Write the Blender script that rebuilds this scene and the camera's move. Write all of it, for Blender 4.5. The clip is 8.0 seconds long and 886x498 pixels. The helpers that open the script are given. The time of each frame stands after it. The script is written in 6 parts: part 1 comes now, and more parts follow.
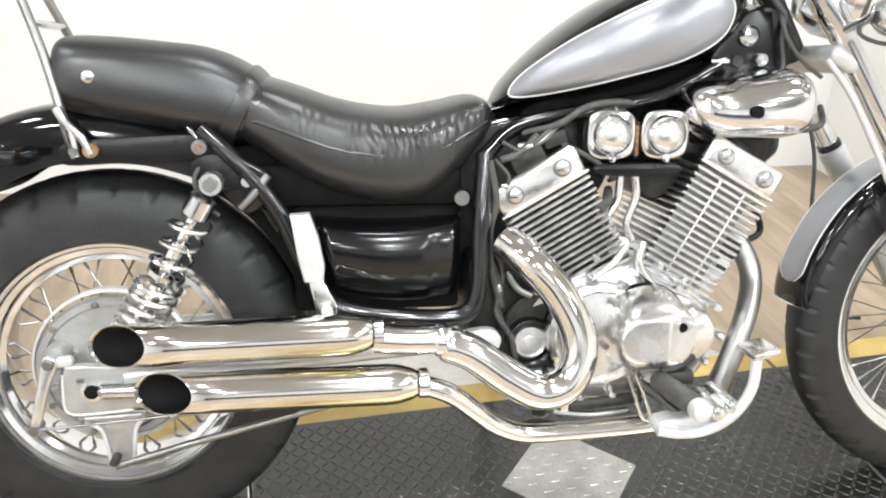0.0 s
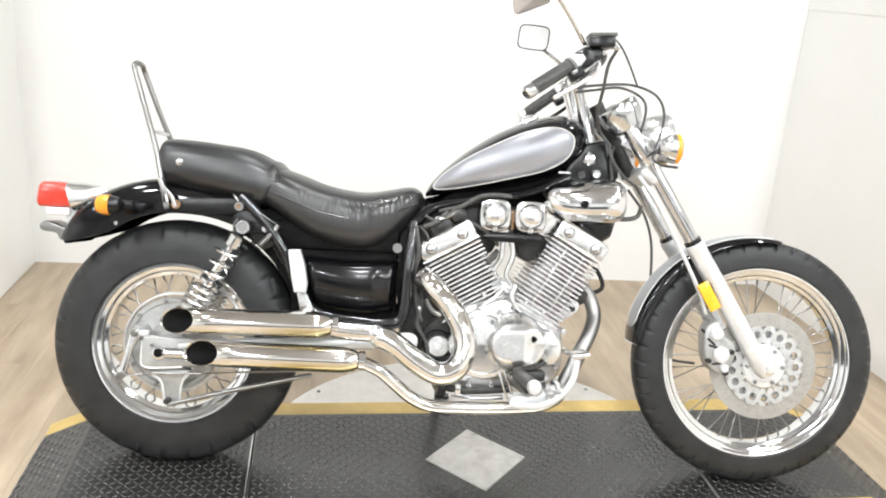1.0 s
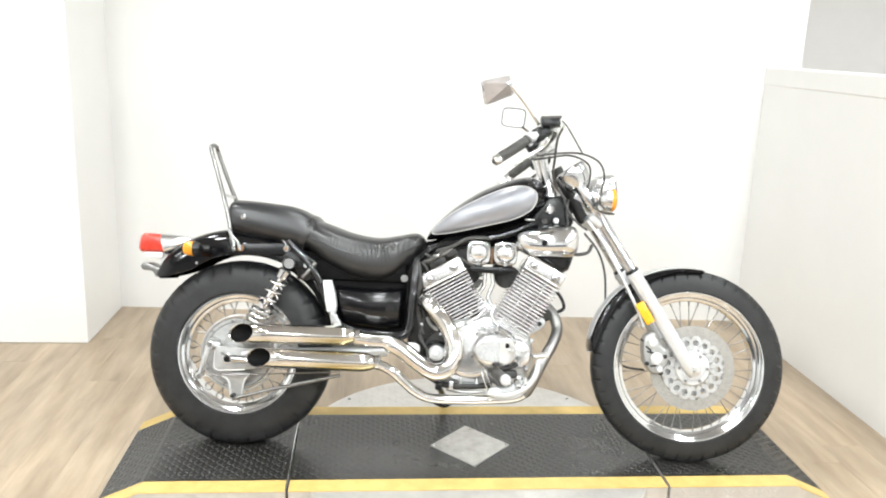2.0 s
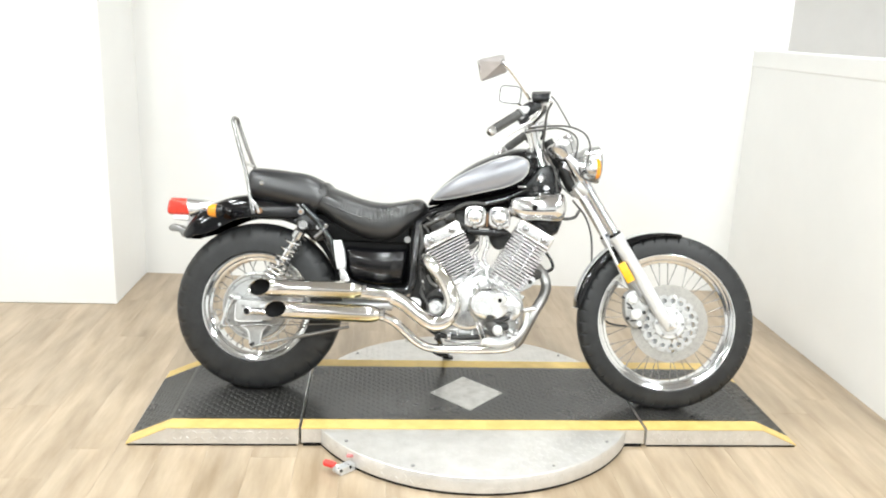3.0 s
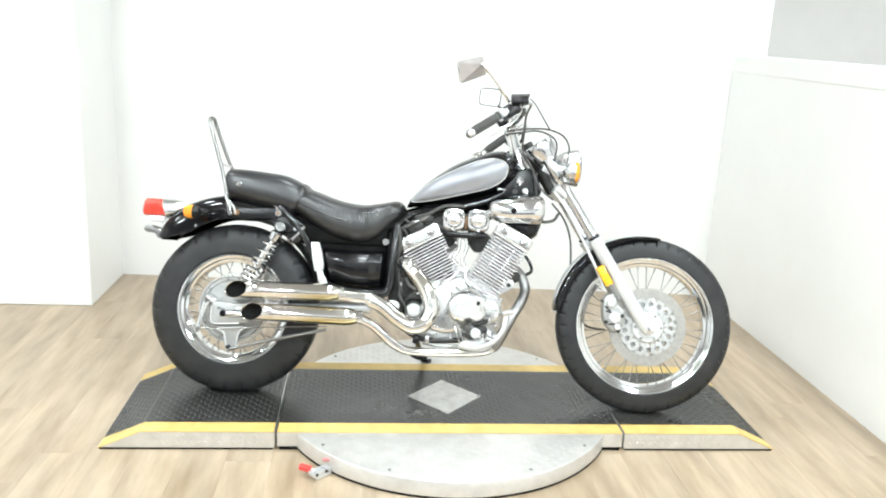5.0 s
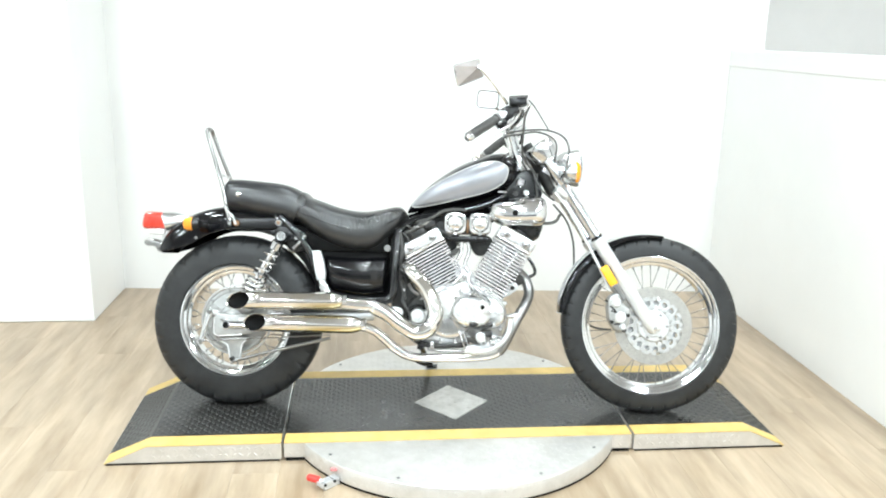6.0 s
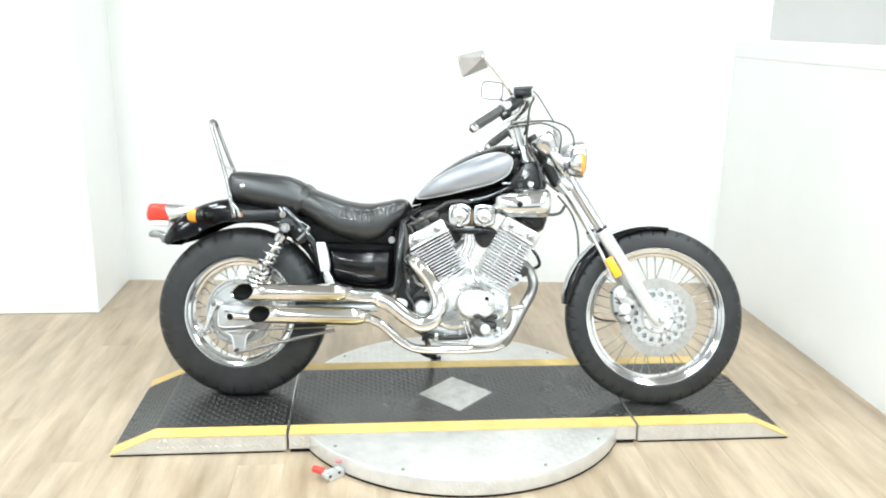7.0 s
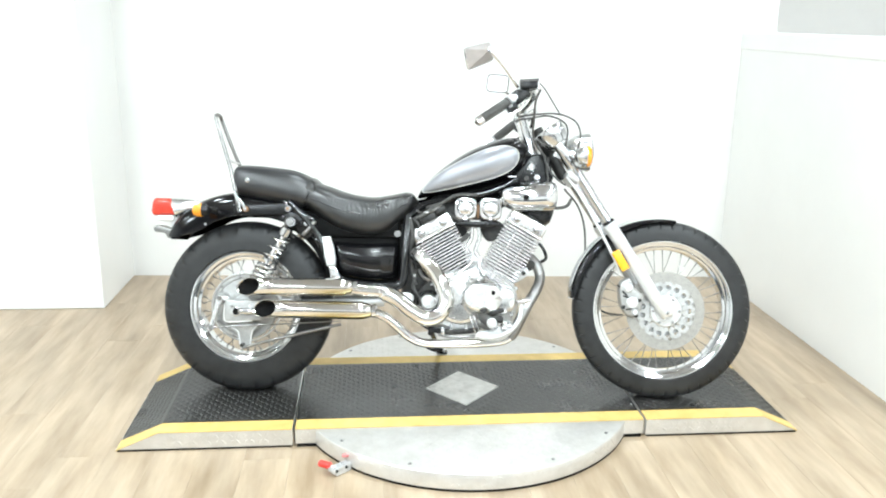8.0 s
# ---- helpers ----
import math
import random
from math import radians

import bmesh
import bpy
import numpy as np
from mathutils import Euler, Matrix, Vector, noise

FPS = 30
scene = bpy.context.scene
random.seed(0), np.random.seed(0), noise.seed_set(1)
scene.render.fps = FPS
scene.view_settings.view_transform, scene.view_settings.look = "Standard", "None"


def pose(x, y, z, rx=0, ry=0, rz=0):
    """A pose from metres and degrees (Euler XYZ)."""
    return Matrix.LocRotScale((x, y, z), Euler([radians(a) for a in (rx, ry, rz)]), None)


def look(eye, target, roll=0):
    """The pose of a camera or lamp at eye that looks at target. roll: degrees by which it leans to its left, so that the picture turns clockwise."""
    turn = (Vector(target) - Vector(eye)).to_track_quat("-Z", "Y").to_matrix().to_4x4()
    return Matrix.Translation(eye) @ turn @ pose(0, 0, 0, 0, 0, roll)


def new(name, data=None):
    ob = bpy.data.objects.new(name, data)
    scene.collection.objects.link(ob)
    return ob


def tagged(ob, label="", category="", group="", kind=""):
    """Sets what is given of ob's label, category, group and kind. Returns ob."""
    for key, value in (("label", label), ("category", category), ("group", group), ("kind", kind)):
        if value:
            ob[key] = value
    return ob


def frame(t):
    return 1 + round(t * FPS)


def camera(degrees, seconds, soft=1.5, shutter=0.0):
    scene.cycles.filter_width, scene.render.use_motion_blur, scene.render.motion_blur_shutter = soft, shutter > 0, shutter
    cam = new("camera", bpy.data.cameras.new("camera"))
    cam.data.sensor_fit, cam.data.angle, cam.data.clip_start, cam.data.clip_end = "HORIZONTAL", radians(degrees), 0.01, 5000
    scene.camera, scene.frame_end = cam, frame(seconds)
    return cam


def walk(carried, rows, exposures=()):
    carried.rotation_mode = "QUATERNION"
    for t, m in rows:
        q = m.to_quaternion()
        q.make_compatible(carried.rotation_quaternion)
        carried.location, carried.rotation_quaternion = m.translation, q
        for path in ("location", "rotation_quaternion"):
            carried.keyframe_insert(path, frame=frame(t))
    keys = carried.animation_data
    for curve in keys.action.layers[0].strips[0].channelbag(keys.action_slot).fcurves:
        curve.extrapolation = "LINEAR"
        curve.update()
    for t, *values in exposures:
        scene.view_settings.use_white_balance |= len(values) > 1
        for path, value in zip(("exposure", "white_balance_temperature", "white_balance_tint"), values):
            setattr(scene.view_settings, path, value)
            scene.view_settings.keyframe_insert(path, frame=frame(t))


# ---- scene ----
cam = camera(56.5, 8.0, soft=2.0)
ROWS = [  # seconds, eye, pitch, roll, yaw
    (0.0, (0.034, -0.822, 1.202), -27.96, 2.75, -14.85),
    (0.5, (0.174, -1.219, 1.274), -23.21, 4.46, -8.80),
    (1.0, (0.161, -1.638, 1.327), -18.47, 4.05, -9.23),
    (1.2, (0.150, -1.790, 1.358), -18.65, 3.60, -8.25),
    (2.3, (0.259, -2.476, 1.443), -13.10, 2.44, -4.92),
    (2.5, (0.237, -2.555, 1.428), -14.40, 2.97, -4.93),
    (3.0, (0.263, -2.611, 1.428), -15.15, 2.38, -4.53),
    (3.5, (0.280, -2.613, 1.427), -14.69, 1.82, -4.42),
    (4.0, (0.291, -2.614, 1.432), -14.79, 1.71, -4.18),
    (4.5, (0.280, -2.609, 1.425), -14.99, 3.50, -5.69),
    (6.0, (0.279, -2.579, 1.422), -14.64, 1.19, -5.64),
    (6.5, (0.277, -2.578, 1.416), -14.79, 1.26, -5.16),
    (7.0, (0.274, -2.574, 1.422), -15.25, 1.10, -5.45),
    (7.5, (0.270, -2.568, 1.411), -16.00, 1.31, -5.56),
    (8.0, (0.269, -2.562, 1.412), -15.56, 0.84, -5.14),
]


def aimed(eye, pitch, roll, yaw):
    p, w = radians(pitch), radians(yaw)
    ahead = Vector((-math.sin(w) * math.cos(p), math.cos(w) * math.cos(p), math.sin(p)))
    return look(eye, Vector(eye) + ahead, roll)


walk(cam, [(t, aimed(e, p, r, w)) for t, e, p, r, w in ROWS],
     exposures=[(0.0, 0.02, 6450, 8), (0.6, 0.04, 6460, 8), (1.2, 0.06, 6460, 8), (2.3, 0.04, 6450, 6), (3.6, 0.05, 6420, 5), (4.7, 0.10, 6240, 3), (5.8, 0.17, 6060, 1), (8.0, 0.17, 6060, 1)])

# ---------------------------------------------------------------- light
world = bpy.data.worlds.new("indoor_world")
scene.world = world
world.use_nodes = True
world.node_tree.nodes["Background"].inputs[0].default_value = (0.95, 0.97, 1.0, 1)
world.node_tree.nodes["Background"].inputs[1].default_value = 0.1


def area_lamp(name, x, y, z, sx, sy, watts, colour=(0.955, 0.98, 1.0)):
    d = bpy.data.lights.new(name, "AREA")
    d.shape, d.size, d.size_y, d.energy, d.color = "RECTANGLE", sx, sy, watts * 1.10, colour
    ob = new(name, d)
    ob.matrix_world = pose(x, y, z)
    return ob


CEIL = 3.0
# The last four lamps are added fill for far room and west wall.
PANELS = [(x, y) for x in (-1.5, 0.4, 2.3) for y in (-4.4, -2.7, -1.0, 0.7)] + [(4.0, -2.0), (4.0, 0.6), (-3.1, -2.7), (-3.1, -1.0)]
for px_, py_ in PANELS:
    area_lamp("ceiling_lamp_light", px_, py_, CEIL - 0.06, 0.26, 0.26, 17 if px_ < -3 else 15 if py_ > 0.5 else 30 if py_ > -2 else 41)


# ---------------------------------------------------------------- materials
def material(name, colour, rough=0.5, metal=0.0, var=0.0, scale=20.0, bump=0.0, bscale=200.0, coat=0.0, rvar=0.0, obj_var=0.0,
             colour2=None, trans=0.0, spec=None):
    m = bpy.data.materials.new(name)
    m.use_nodes = True
    nt = m.node_tree
    n, l = nt.nodes, nt.links
    b = n["Principled BSDF"]
    b.inputs["Base Color"].default_value = (*colour, 1)
    b.inputs["Roughness"].default_value = rough
    b.inputs["Metallic"].default_value = metal
    b.inputs["Coat Weight"].default_value = coat
    b.inputs["Coat Roughness"].default_value = 0.04
    b.inputs["Transmission Weight"].default_value = trans
    if spec is not None:
        b.inputs["Specular IOR Level"].default_value = spec
    tc = n.new("ShaderNodeTexCoord")
    if var or colour2:
        tx = n.new("ShaderNodeTexNoise")
        tx.inputs["Scale"].default_value = scale
        tx.inputs["Detail"].default_value = 6
        tx.inputs["Roughness"].default_value = 0.65
        l.new(tc.outputs["Object"], tx.inputs["Vector"])
        ramp = n.new("ShaderNodeValToRGB")
        lo = colour2 or tuple(c * (1 - var) for c in colour)
        hi = colour if colour2 else tuple(min(1, c * (1 + var)) for c in colour)
        ramp.color_ramp.elements[0].color = (*lo, 1)
        ramp.color_ramp.elements[1].color = (*hi, 1)
        ramp.color_ramp.elements[0].position, ramp.color_ramp.elements[1].position = 0.35, 0.65
        l.new(tx.outputs["Fac"], ramp.inputs["Fac"])
        out = ramp.outputs["Color"]
        if obj_var:
            info = n.new("ShaderNodeObjectInfo")
            mul = n.new("ShaderNodeMapRange")
            mul.inputs["To Min"].default_value, mul.inputs["To Max"].default_value = 1 - obj_var, 1 + obj_var
            l.new(info.outputs["Random"], mul.inputs["Value"])
            mix = n.new("ShaderNodeVectorMath")
            mix.operation = "SCALE"
            l.new(out, mix.inputs[0])
            l.new(mul.outputs["Result"], mix.inputs["Scale"])
            out = mix.outputs[0]
        l.new(out, b.inputs["Base Color"])
    if rvar:
        tr = n.new("ShaderNodeTexNoise")
        tr.inputs["Scale"].default_value, tr.inputs["Detail"].default_value = scale * 0.6, 4
        l.new(tc.outputs["Object"], tr.inputs["Vector"])
        mr = n.new("ShaderNodeMapRange")
        mr.inputs["From Min"].default_value, mr.inputs["From Max"].default_value = 0.3, 0.7
        mr.inputs["To Min"].default_value, mr.inputs["To Max"].default_value = max(0.02, rough - rvar), rough + rvar
        l.new(tr.outputs["Fac"], mr.inputs["Value"])
        l.new(mr.outputs["Result"], b.inputs["Roughness"])
    if bump:
        tb = n.new("ShaderNodeTexNoise")
        tb.inputs["Scale"].default_value, tb.inputs["Detail"].default_value = bscale, 3
        l.new(tc.outputs["Object"], tb.inputs["Vector"])
        bp = n.new("ShaderNodeBump")
        bp.inputs["Strength"].default_value, bp.inputs["Distance"].default_value = bump, 0.002
        l.new(tb.outputs["Fac"], bp.inputs["Height"])
        l.new(bp.outputs["Normal"], b.inputs["Normal"])
    return m


M_CHROME = material("chrome", (0.82, 0.823, 0.83), 0.095, 1, rvar=0.03, scale=15, bump=0.04, bscale=30)
M_RIM = material("rim_chrome", (0.83, 0.835, 0.84), 0.08, 1, rvar=0.03, scale=15, bump=0.03, bscale=40)
M_SOFT = material("softly_worn_chrome", (0.66, 0.665, 0.675), 0.17, 1, var=0.10, scale=30, rvar=0.06, bump=0.05, bscale=60)
M_PIPE = material("exhaust_chrome", (0.85, 0.85, 0.85), 0.10, 1, colour2=(0.79, 0.76, 0.70), scale=3.2, rvar=0.03, bump=0.04, bscale=25)
M_ALU = material("polished_aluminium", (0.855, 0.858, 0.86), 0.22, 1, var=0.08, scale=25, rvar=0.07, bump=0.10, bscale=110)
M_CAST = material("cast_aluminium", (0.80, 0.80, 0.803), 0.36, 1, var=0.15, scale=40, rvar=0.08, bump=0.15, bscale=220)
M_SILVER = material("silver_lacquer", (0.345, 0.351, 0.380), 0.36, 0.5, var=0.04, scale=8, coat=0.3)
M_SATIN = material("satin_silver", (0.68, 0.685, 0.69), 0.40, 0.45, var=0.08, scale=20, bump=0.05, bscale=150)
M_BLACK = material("black_gloss_paint", (0.004, 0.004, 0.005), 0.09, 0, var=0.2, scale=6, coat=0.25, rvar=0.04, spec=0.4)
M_BLACKSATIN = material("black_satin_metal", (0.008, 0.008, 0.0088), 0.25, 0, var=0.3, scale=25, bump=0.1, bscale=200, spec=0.38)
M_DULL = material("dull_heated_steel", (0.34, 0.335, 0.33), 0.36, 1, colour2=(0.25, 0.245, 0.24), scale=12, rvar=0.06, bump=0.05, bscale=60)
M_DISC = material("brushed_disc_steel", (0.40, 0.385, 0.36), 0.42, 0.6, var=0.10, scale=60)
M_TREAD = material("worn_tread_tops", (0.044, 0.042, 0.0385), 0.30, 0, colour2=(0.025, 0.024, 0.022), scale=22, bump=0.10, bscale=200, spec=0.85)
# Dark metal; also serves as painted shade between the fins.
M_DARK = material("grime_and_shade_metal", (0.014, 0.014, 0.014), 0.42, 0.3, colour2=(0.045, 0.043, 0.04), scale=30, bump=0.2, bscale=90)
M_VINYL = material("black_vinyl", (0.013, 0.013, 0.0148), 0.32, 0, var=0.3, scale=12, bump=0.14, bscale=260, rvar=0.09, spec=0.85)
M_WORNVINYL = material("worn_black_vinyl", (0.024, 0.0234, 0.023), 0.33, 0, colour2=(0.014, 0.014, 0.0145), scale=10, bump=0.16, bscale=220, rvar=0.09, spec=0.85)
M_RUBBER = material("tyre_rubber", (0.015, 0.0153, 0.016), 0.42, 0, colour2=(0.026, 0.0264, 0.0272), scale=14, bump=0.25, bscale=120, spec=0.4)
M_GRIP = material("grip_rubber", (0.068, 0.066, 0.063), 0.5, 0, var=0.3, scale=60, bump=0.2, bscale=300)
# Near-black for soot and black parts, and for gaps painted as shade.
M_HOLE = material("soot_and_shade_black", (0.005, 0.005, 0.005), 0.75, 0, var=0.4, scale=30, spec=0.15)
M_ORANGE = material("orange_lens", (0.85, 0.32, 0.02), 0.18, 0, var=0.12, scale=90, coat=0.3)
M_AMBER = material("amber_reflector", (0.90, 0.45, 0.02), 0.2, 0, var=0.15, scale=150, coat=0.3)
M_RED = material("red_lens", (0.75, 0.05, 0.03), 0.18, 0, var=0.15, scale=70, coat=0.4)
M_CLEARLENS = material("frosted_lens", (0.85, 0.83, 0.82), 0.2, 0, var=0.06, scale=60)
M_RUST = material("rusty_bolt", (0.26, 0.15, 0.08), 0.6, 0.4, var=0.5, scale=160, bump=0.3)
M_MIRRORBACK = material("grey_mirror_shell", (0.43, 0.395, 0.38), 0.34, 0.35, var=0.08, scale=20)
M_PINK = material("faded_red_plastic", (0.62, 0.22, 0.22), 0.5, 0, var=0.15, scale=60)
M_MIRROR = material("mirror_glass", (0.88, 0.89, 0.9), 0.02, 1)
M_GLASS = material("lamp_glass", (0.9, 0.92, 0.92), 0.05, 0, trans=0.8)
M_PINSTRIPE = material("pale_pinstripe", (0.72, 0.71, 0.68), 0.3, 0)
M_WALL = material("white_wall_paint", (0.84, 0.835, 0.82), 0.6, 0, var=0.015, scale=2, bump=0.05, bscale=300)
M_GREYWALL = material("grey_far_wall", (0.86, 0.855, 0.85), 0.7, 0, var=0.03, scale=1.5)
M_DARKWALL = material("pale_far_wall", (0.82, 0.81, 0.80), 0.7, 0, var=0.1, scale=1.5)
M_DADO = material("unseen_band_dark", (0.05, 0.05, 0.052), 0.6, 0, var=0.2, scale=3, bump=0.05, bscale=300)
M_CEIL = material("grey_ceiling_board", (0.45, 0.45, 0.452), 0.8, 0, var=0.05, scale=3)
M_UPPER = material("unseen_band_grey", (0.45, 0.445, 0.44), 0.7, 0, var=0.04, scale=2)
M_GREYFLOOR = material("unseen_floor_grey", (0.27, 0.27, 0.275), 0.9, 0, var=0.25, scale=30, bump=0.3, bscale=300)
M_LAMPBODY = material("white_lamp_housing", (0.8, 0.8, 0.79), 0.5, 0, var=0.02, scale=3)
M_MAT = material("black_tread_coat", (0.0085, 0.0082, 0.0076), 0.30, 0, colour2=(0.0135, 0.013, 0.012), scale=7, bump=0.12, bscale=160, spec=1.0, rvar=0.05)
M_YELLOW = material("yellow_safety_paint", (0.71, 0.51, 0.175), 0.45, 0, colour2=(0.59, 0.41, 0.13), scale=18, bump=0.15, bscale=200)
M_PLATE = material("tread_plate_aluminium", (0.72, 0.70, 0.675), 0.36, 0.60, colour2=(0.62, 0.60, 0.57), scale=16, rvar=0.08, bump=0.12, bscale=90)
M_HUBCAST = material("dull_cast_hub", (0.50, 0.498, 0.49), 0.40, 0.6, colour2=(0.38, 0.378, 0.37), scale=24, bump=0.12, bscale=160, rvar=0.06)
M_PANEL = material("black_panel_plastic", (0.004, 0.004, 0.005), 0.17, 0, var=0.2, scale=6, rvar=0.05, spec=0.55, bump=0.03, bscale=40)
M_FRAME = material("black_frame_enamel", (0.008, 0.008, 0.0095), 0.16, 0, var=0.2, scale=9, rvar=0.07, spec=0.7, bump=0.05, bscale=50)
M_INLAY = material("darker_inlay_aluminium", (0.60, 0.59, 0.57), 0.34, 0.75, colour2=(0.46, 0.45, 0.43), scale=22, rvar=0.08, bump=0.15, bscale=90)
M_LID = material("sheen_grey_lid", (0.085, 0.082, 0.078), 0.35, 0, var=0.15, scale=40)
M_CARRIER = material("dull_disc_carrier", (0.58, 0.58, 0.575), 0.40, 0.5, colour2=(0.48, 0.48, 0.475), scale=26, bump=0.06, bscale=150)
M_REDGRIP = material("red_plastic", (0.75, 0.05, 0.04), 0.4, 0, var=0.1, scale=40)


def tinted_chrome():
    """Exhaust chrome tinted brown on the downward-facing side of the wide pipes ahead of their inner ends."""
    m = M_PIPE.copy()
    m.name = "brown_tinted_chrome"
    n, l = m.node_tree.nodes, m.node_tree.links
    b = n["Principled BSDF"]
    base = b.inputs["Base Color"].links[0].from_socket
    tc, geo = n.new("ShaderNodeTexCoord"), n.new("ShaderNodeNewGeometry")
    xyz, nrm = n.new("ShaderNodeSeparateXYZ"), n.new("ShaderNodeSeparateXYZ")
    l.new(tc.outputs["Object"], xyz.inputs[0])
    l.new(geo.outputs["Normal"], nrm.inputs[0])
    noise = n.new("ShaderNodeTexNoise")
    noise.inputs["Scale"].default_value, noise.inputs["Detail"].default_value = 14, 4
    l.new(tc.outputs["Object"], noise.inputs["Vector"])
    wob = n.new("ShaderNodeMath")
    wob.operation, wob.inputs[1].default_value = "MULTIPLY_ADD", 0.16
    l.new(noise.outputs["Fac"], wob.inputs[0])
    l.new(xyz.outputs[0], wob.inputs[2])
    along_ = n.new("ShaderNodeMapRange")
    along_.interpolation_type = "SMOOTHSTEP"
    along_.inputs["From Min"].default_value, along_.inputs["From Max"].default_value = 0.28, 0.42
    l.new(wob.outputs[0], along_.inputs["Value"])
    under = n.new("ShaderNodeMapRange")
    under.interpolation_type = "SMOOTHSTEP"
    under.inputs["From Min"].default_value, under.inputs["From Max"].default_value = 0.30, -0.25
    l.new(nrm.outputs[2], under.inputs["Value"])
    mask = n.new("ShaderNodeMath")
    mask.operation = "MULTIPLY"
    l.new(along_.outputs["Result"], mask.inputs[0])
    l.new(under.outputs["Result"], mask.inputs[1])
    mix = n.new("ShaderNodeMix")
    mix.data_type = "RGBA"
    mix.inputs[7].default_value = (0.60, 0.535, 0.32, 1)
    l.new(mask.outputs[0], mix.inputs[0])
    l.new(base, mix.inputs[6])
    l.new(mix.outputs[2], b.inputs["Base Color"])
    return m


M_MUFFLER = tinted_chrome()


# planks: each its own tint, with long grain
def plank_material():
    m = bpy.data.materials.new("oak_vinyl_plank")
    m.use_nodes = True
    n, l = m.node_tree.nodes, m.node_tree.links
    b = n["Principled BSDF"]
    b.inputs["Roughness"].default_value = 0.33
    b.inputs["Specular IOR Level"].default_value = 0.7
    tc, info = n.new("ShaderNodeTexCoord"), n.new("ShaderNodeObjectInfo")
    off = n.new("ShaderNodeVectorMath")
    off.operation = "MULTIPLY_ADD"
    off.inputs[1].default_value = (1, 1, 1)
    cmb = n.new("ShaderNodeCombineXYZ")
    sc = n.new("ShaderNodeMath")
    sc.operation = "MULTIPLY"
    sc.inputs[1].default_value = 37.0
    l.new(info.outputs["Random"], sc.inputs[0])
    l.new(sc.outputs[0], cmb.inputs[0])
    l.new(sc.outputs[0], cmb.inputs[1])
    l.new(tc.outputs["Object"], off.inputs[0])
    l.new(cmb.outputs[0], off.inputs[2])
    mp = n.new("ShaderNodeMapping")
    mp.inputs["Scale"].default_value = (9, 1.2, 1)
    l.new(off.outputs[0], mp.inputs["Vector"])
    g = n.new("ShaderNodeTexNoise")
    g.inputs["Scale"].default_value, g.inputs["Detail"].default_value, g.inputs["Roughness"].default_value = 1.6, 7, 0.6
    l.new(mp.outputs[0], g.inputs["Vector"])
    r = n.new("ShaderNodeValToRGB")
    r.color_ramp.elements[0].color, r.color_ramp.elements[0].position = (0.320, 0.236, 0.150, 1), 0.30
    r.color_ramp.elements[1].color, r.color_ramp.elements[1].position = (0.530, 0.422, 0.302, 1), 0.70
    l.new(g.outputs["Fac"], r.inputs["Fac"])
    blot = n.new("ShaderNodeTexNoise")
    blot.inputs["Scale"].default_value, blot.inputs["Detail"].default_value = 1.0, 5
    wide = n.new("ShaderNodeMapping")
    wide.inputs["Scale"].default_value = (7.0, 1.5, 1)
    geo = n.new("ShaderNodeNewGeometry")
    l.new(geo.outputs["Position"], wide.inputs["Vector"])
    l.new(wide.outputs[0], blot.inputs["Vector"])
    add = n.new("ShaderNodeMath")
    add.operation = "ADD"
    weak = n.new("ShaderNodeMath")
    weak.operation = "MULTIPLY"
    weak.inputs[1].default_value = 0.12
    l.new(info.outputs["Random"], weak.inputs[0])
    l.new(weak.outputs[0], add.inputs[0])
    l.new(blot.outputs["Fac"], add.inputs[1])
    mr = n.new("ShaderNodeMapRange")
    mr.inputs["From Min"].default_value, mr.inputs["From Max"].default_value = 0.35, 0.95
    mr.inputs["To Min"].default_value, mr.inputs["To Max"].default_value = 0.76, 1.18
    l.new(add.outputs[0], mr.inputs["Value"])
    mul = n.new("ShaderNodeVectorMath")
    mul.operation = "SCALE"
    l.new(r.outputs["Color"], mul.inputs[0])
    l.new(mr.outputs["Result"], mul.inputs["Scale"])
    l.new(mul.outputs[0], b.inputs["Base Color"])
    bp = n.new("ShaderNodeBump")
    bp.inputs["Strength"].default_value, bp.inputs["Distance"].default_value = 0.15, 0.001
    l.new(g.outputs["Fac"], bp.inputs["Height"])
    l.new(bp.outputs["Normal"], b.inputs["Normal"])
    return m


M_PLANK = plank_material()


# ---------------------------------------------------------------- mesh helpers
def part(name, bm, mat, parent=None, label="", smooth=True, m=None):
    """Links a bmesh as one mesh object under a thing or part."""
    me = bpy.data.meshes.new(name)
    bmesh.ops.recalc_face_normals(bm, faces=bm.faces)
    bm.to_mesh(me)
    bm.free()
    for p in me.polygons:
        p.use_smooth = smooth
    if smooth:
        me.set_sharp_from_angle(angle=radians(38))
    me.materials.append(mat)
    return link(name, me, parent, label, m)


def link(name, me, parent=None, label="", m=None):
    ob = new(name, me)
    if parent:
        ob.parent = parent
    if m is not None:
        ob.matrix_basis = m
    if label:
        ob["label"] = label
    return ob


def spline(pts, per=6, closed=False):
    """Catmull-Rom through the points."""
    P = [Vector(p) for p in pts]
    n = len(P)
    out = []
    last = n if closed else n - 1
    for i in range(last):
        a, b, c, d = (P[(i - 1) % n] if closed or i else P[0] * 2 - P[1], P[i], P[(i + 1) % n],
                      P[(i + 2) % n] if closed or i + 2 < n else P[-1] * 2 - P[-2])
        for k in range(per):
            t = k / per
            out.append(0.5 * ((2 * b) + (c - a) * t + (2 * a - 5 * b + 4 * c - d) * t * t + (3 * b - a - 3 * c + d) * t ** 3))
    if not closed:
        out.append(P[-1])
    return out


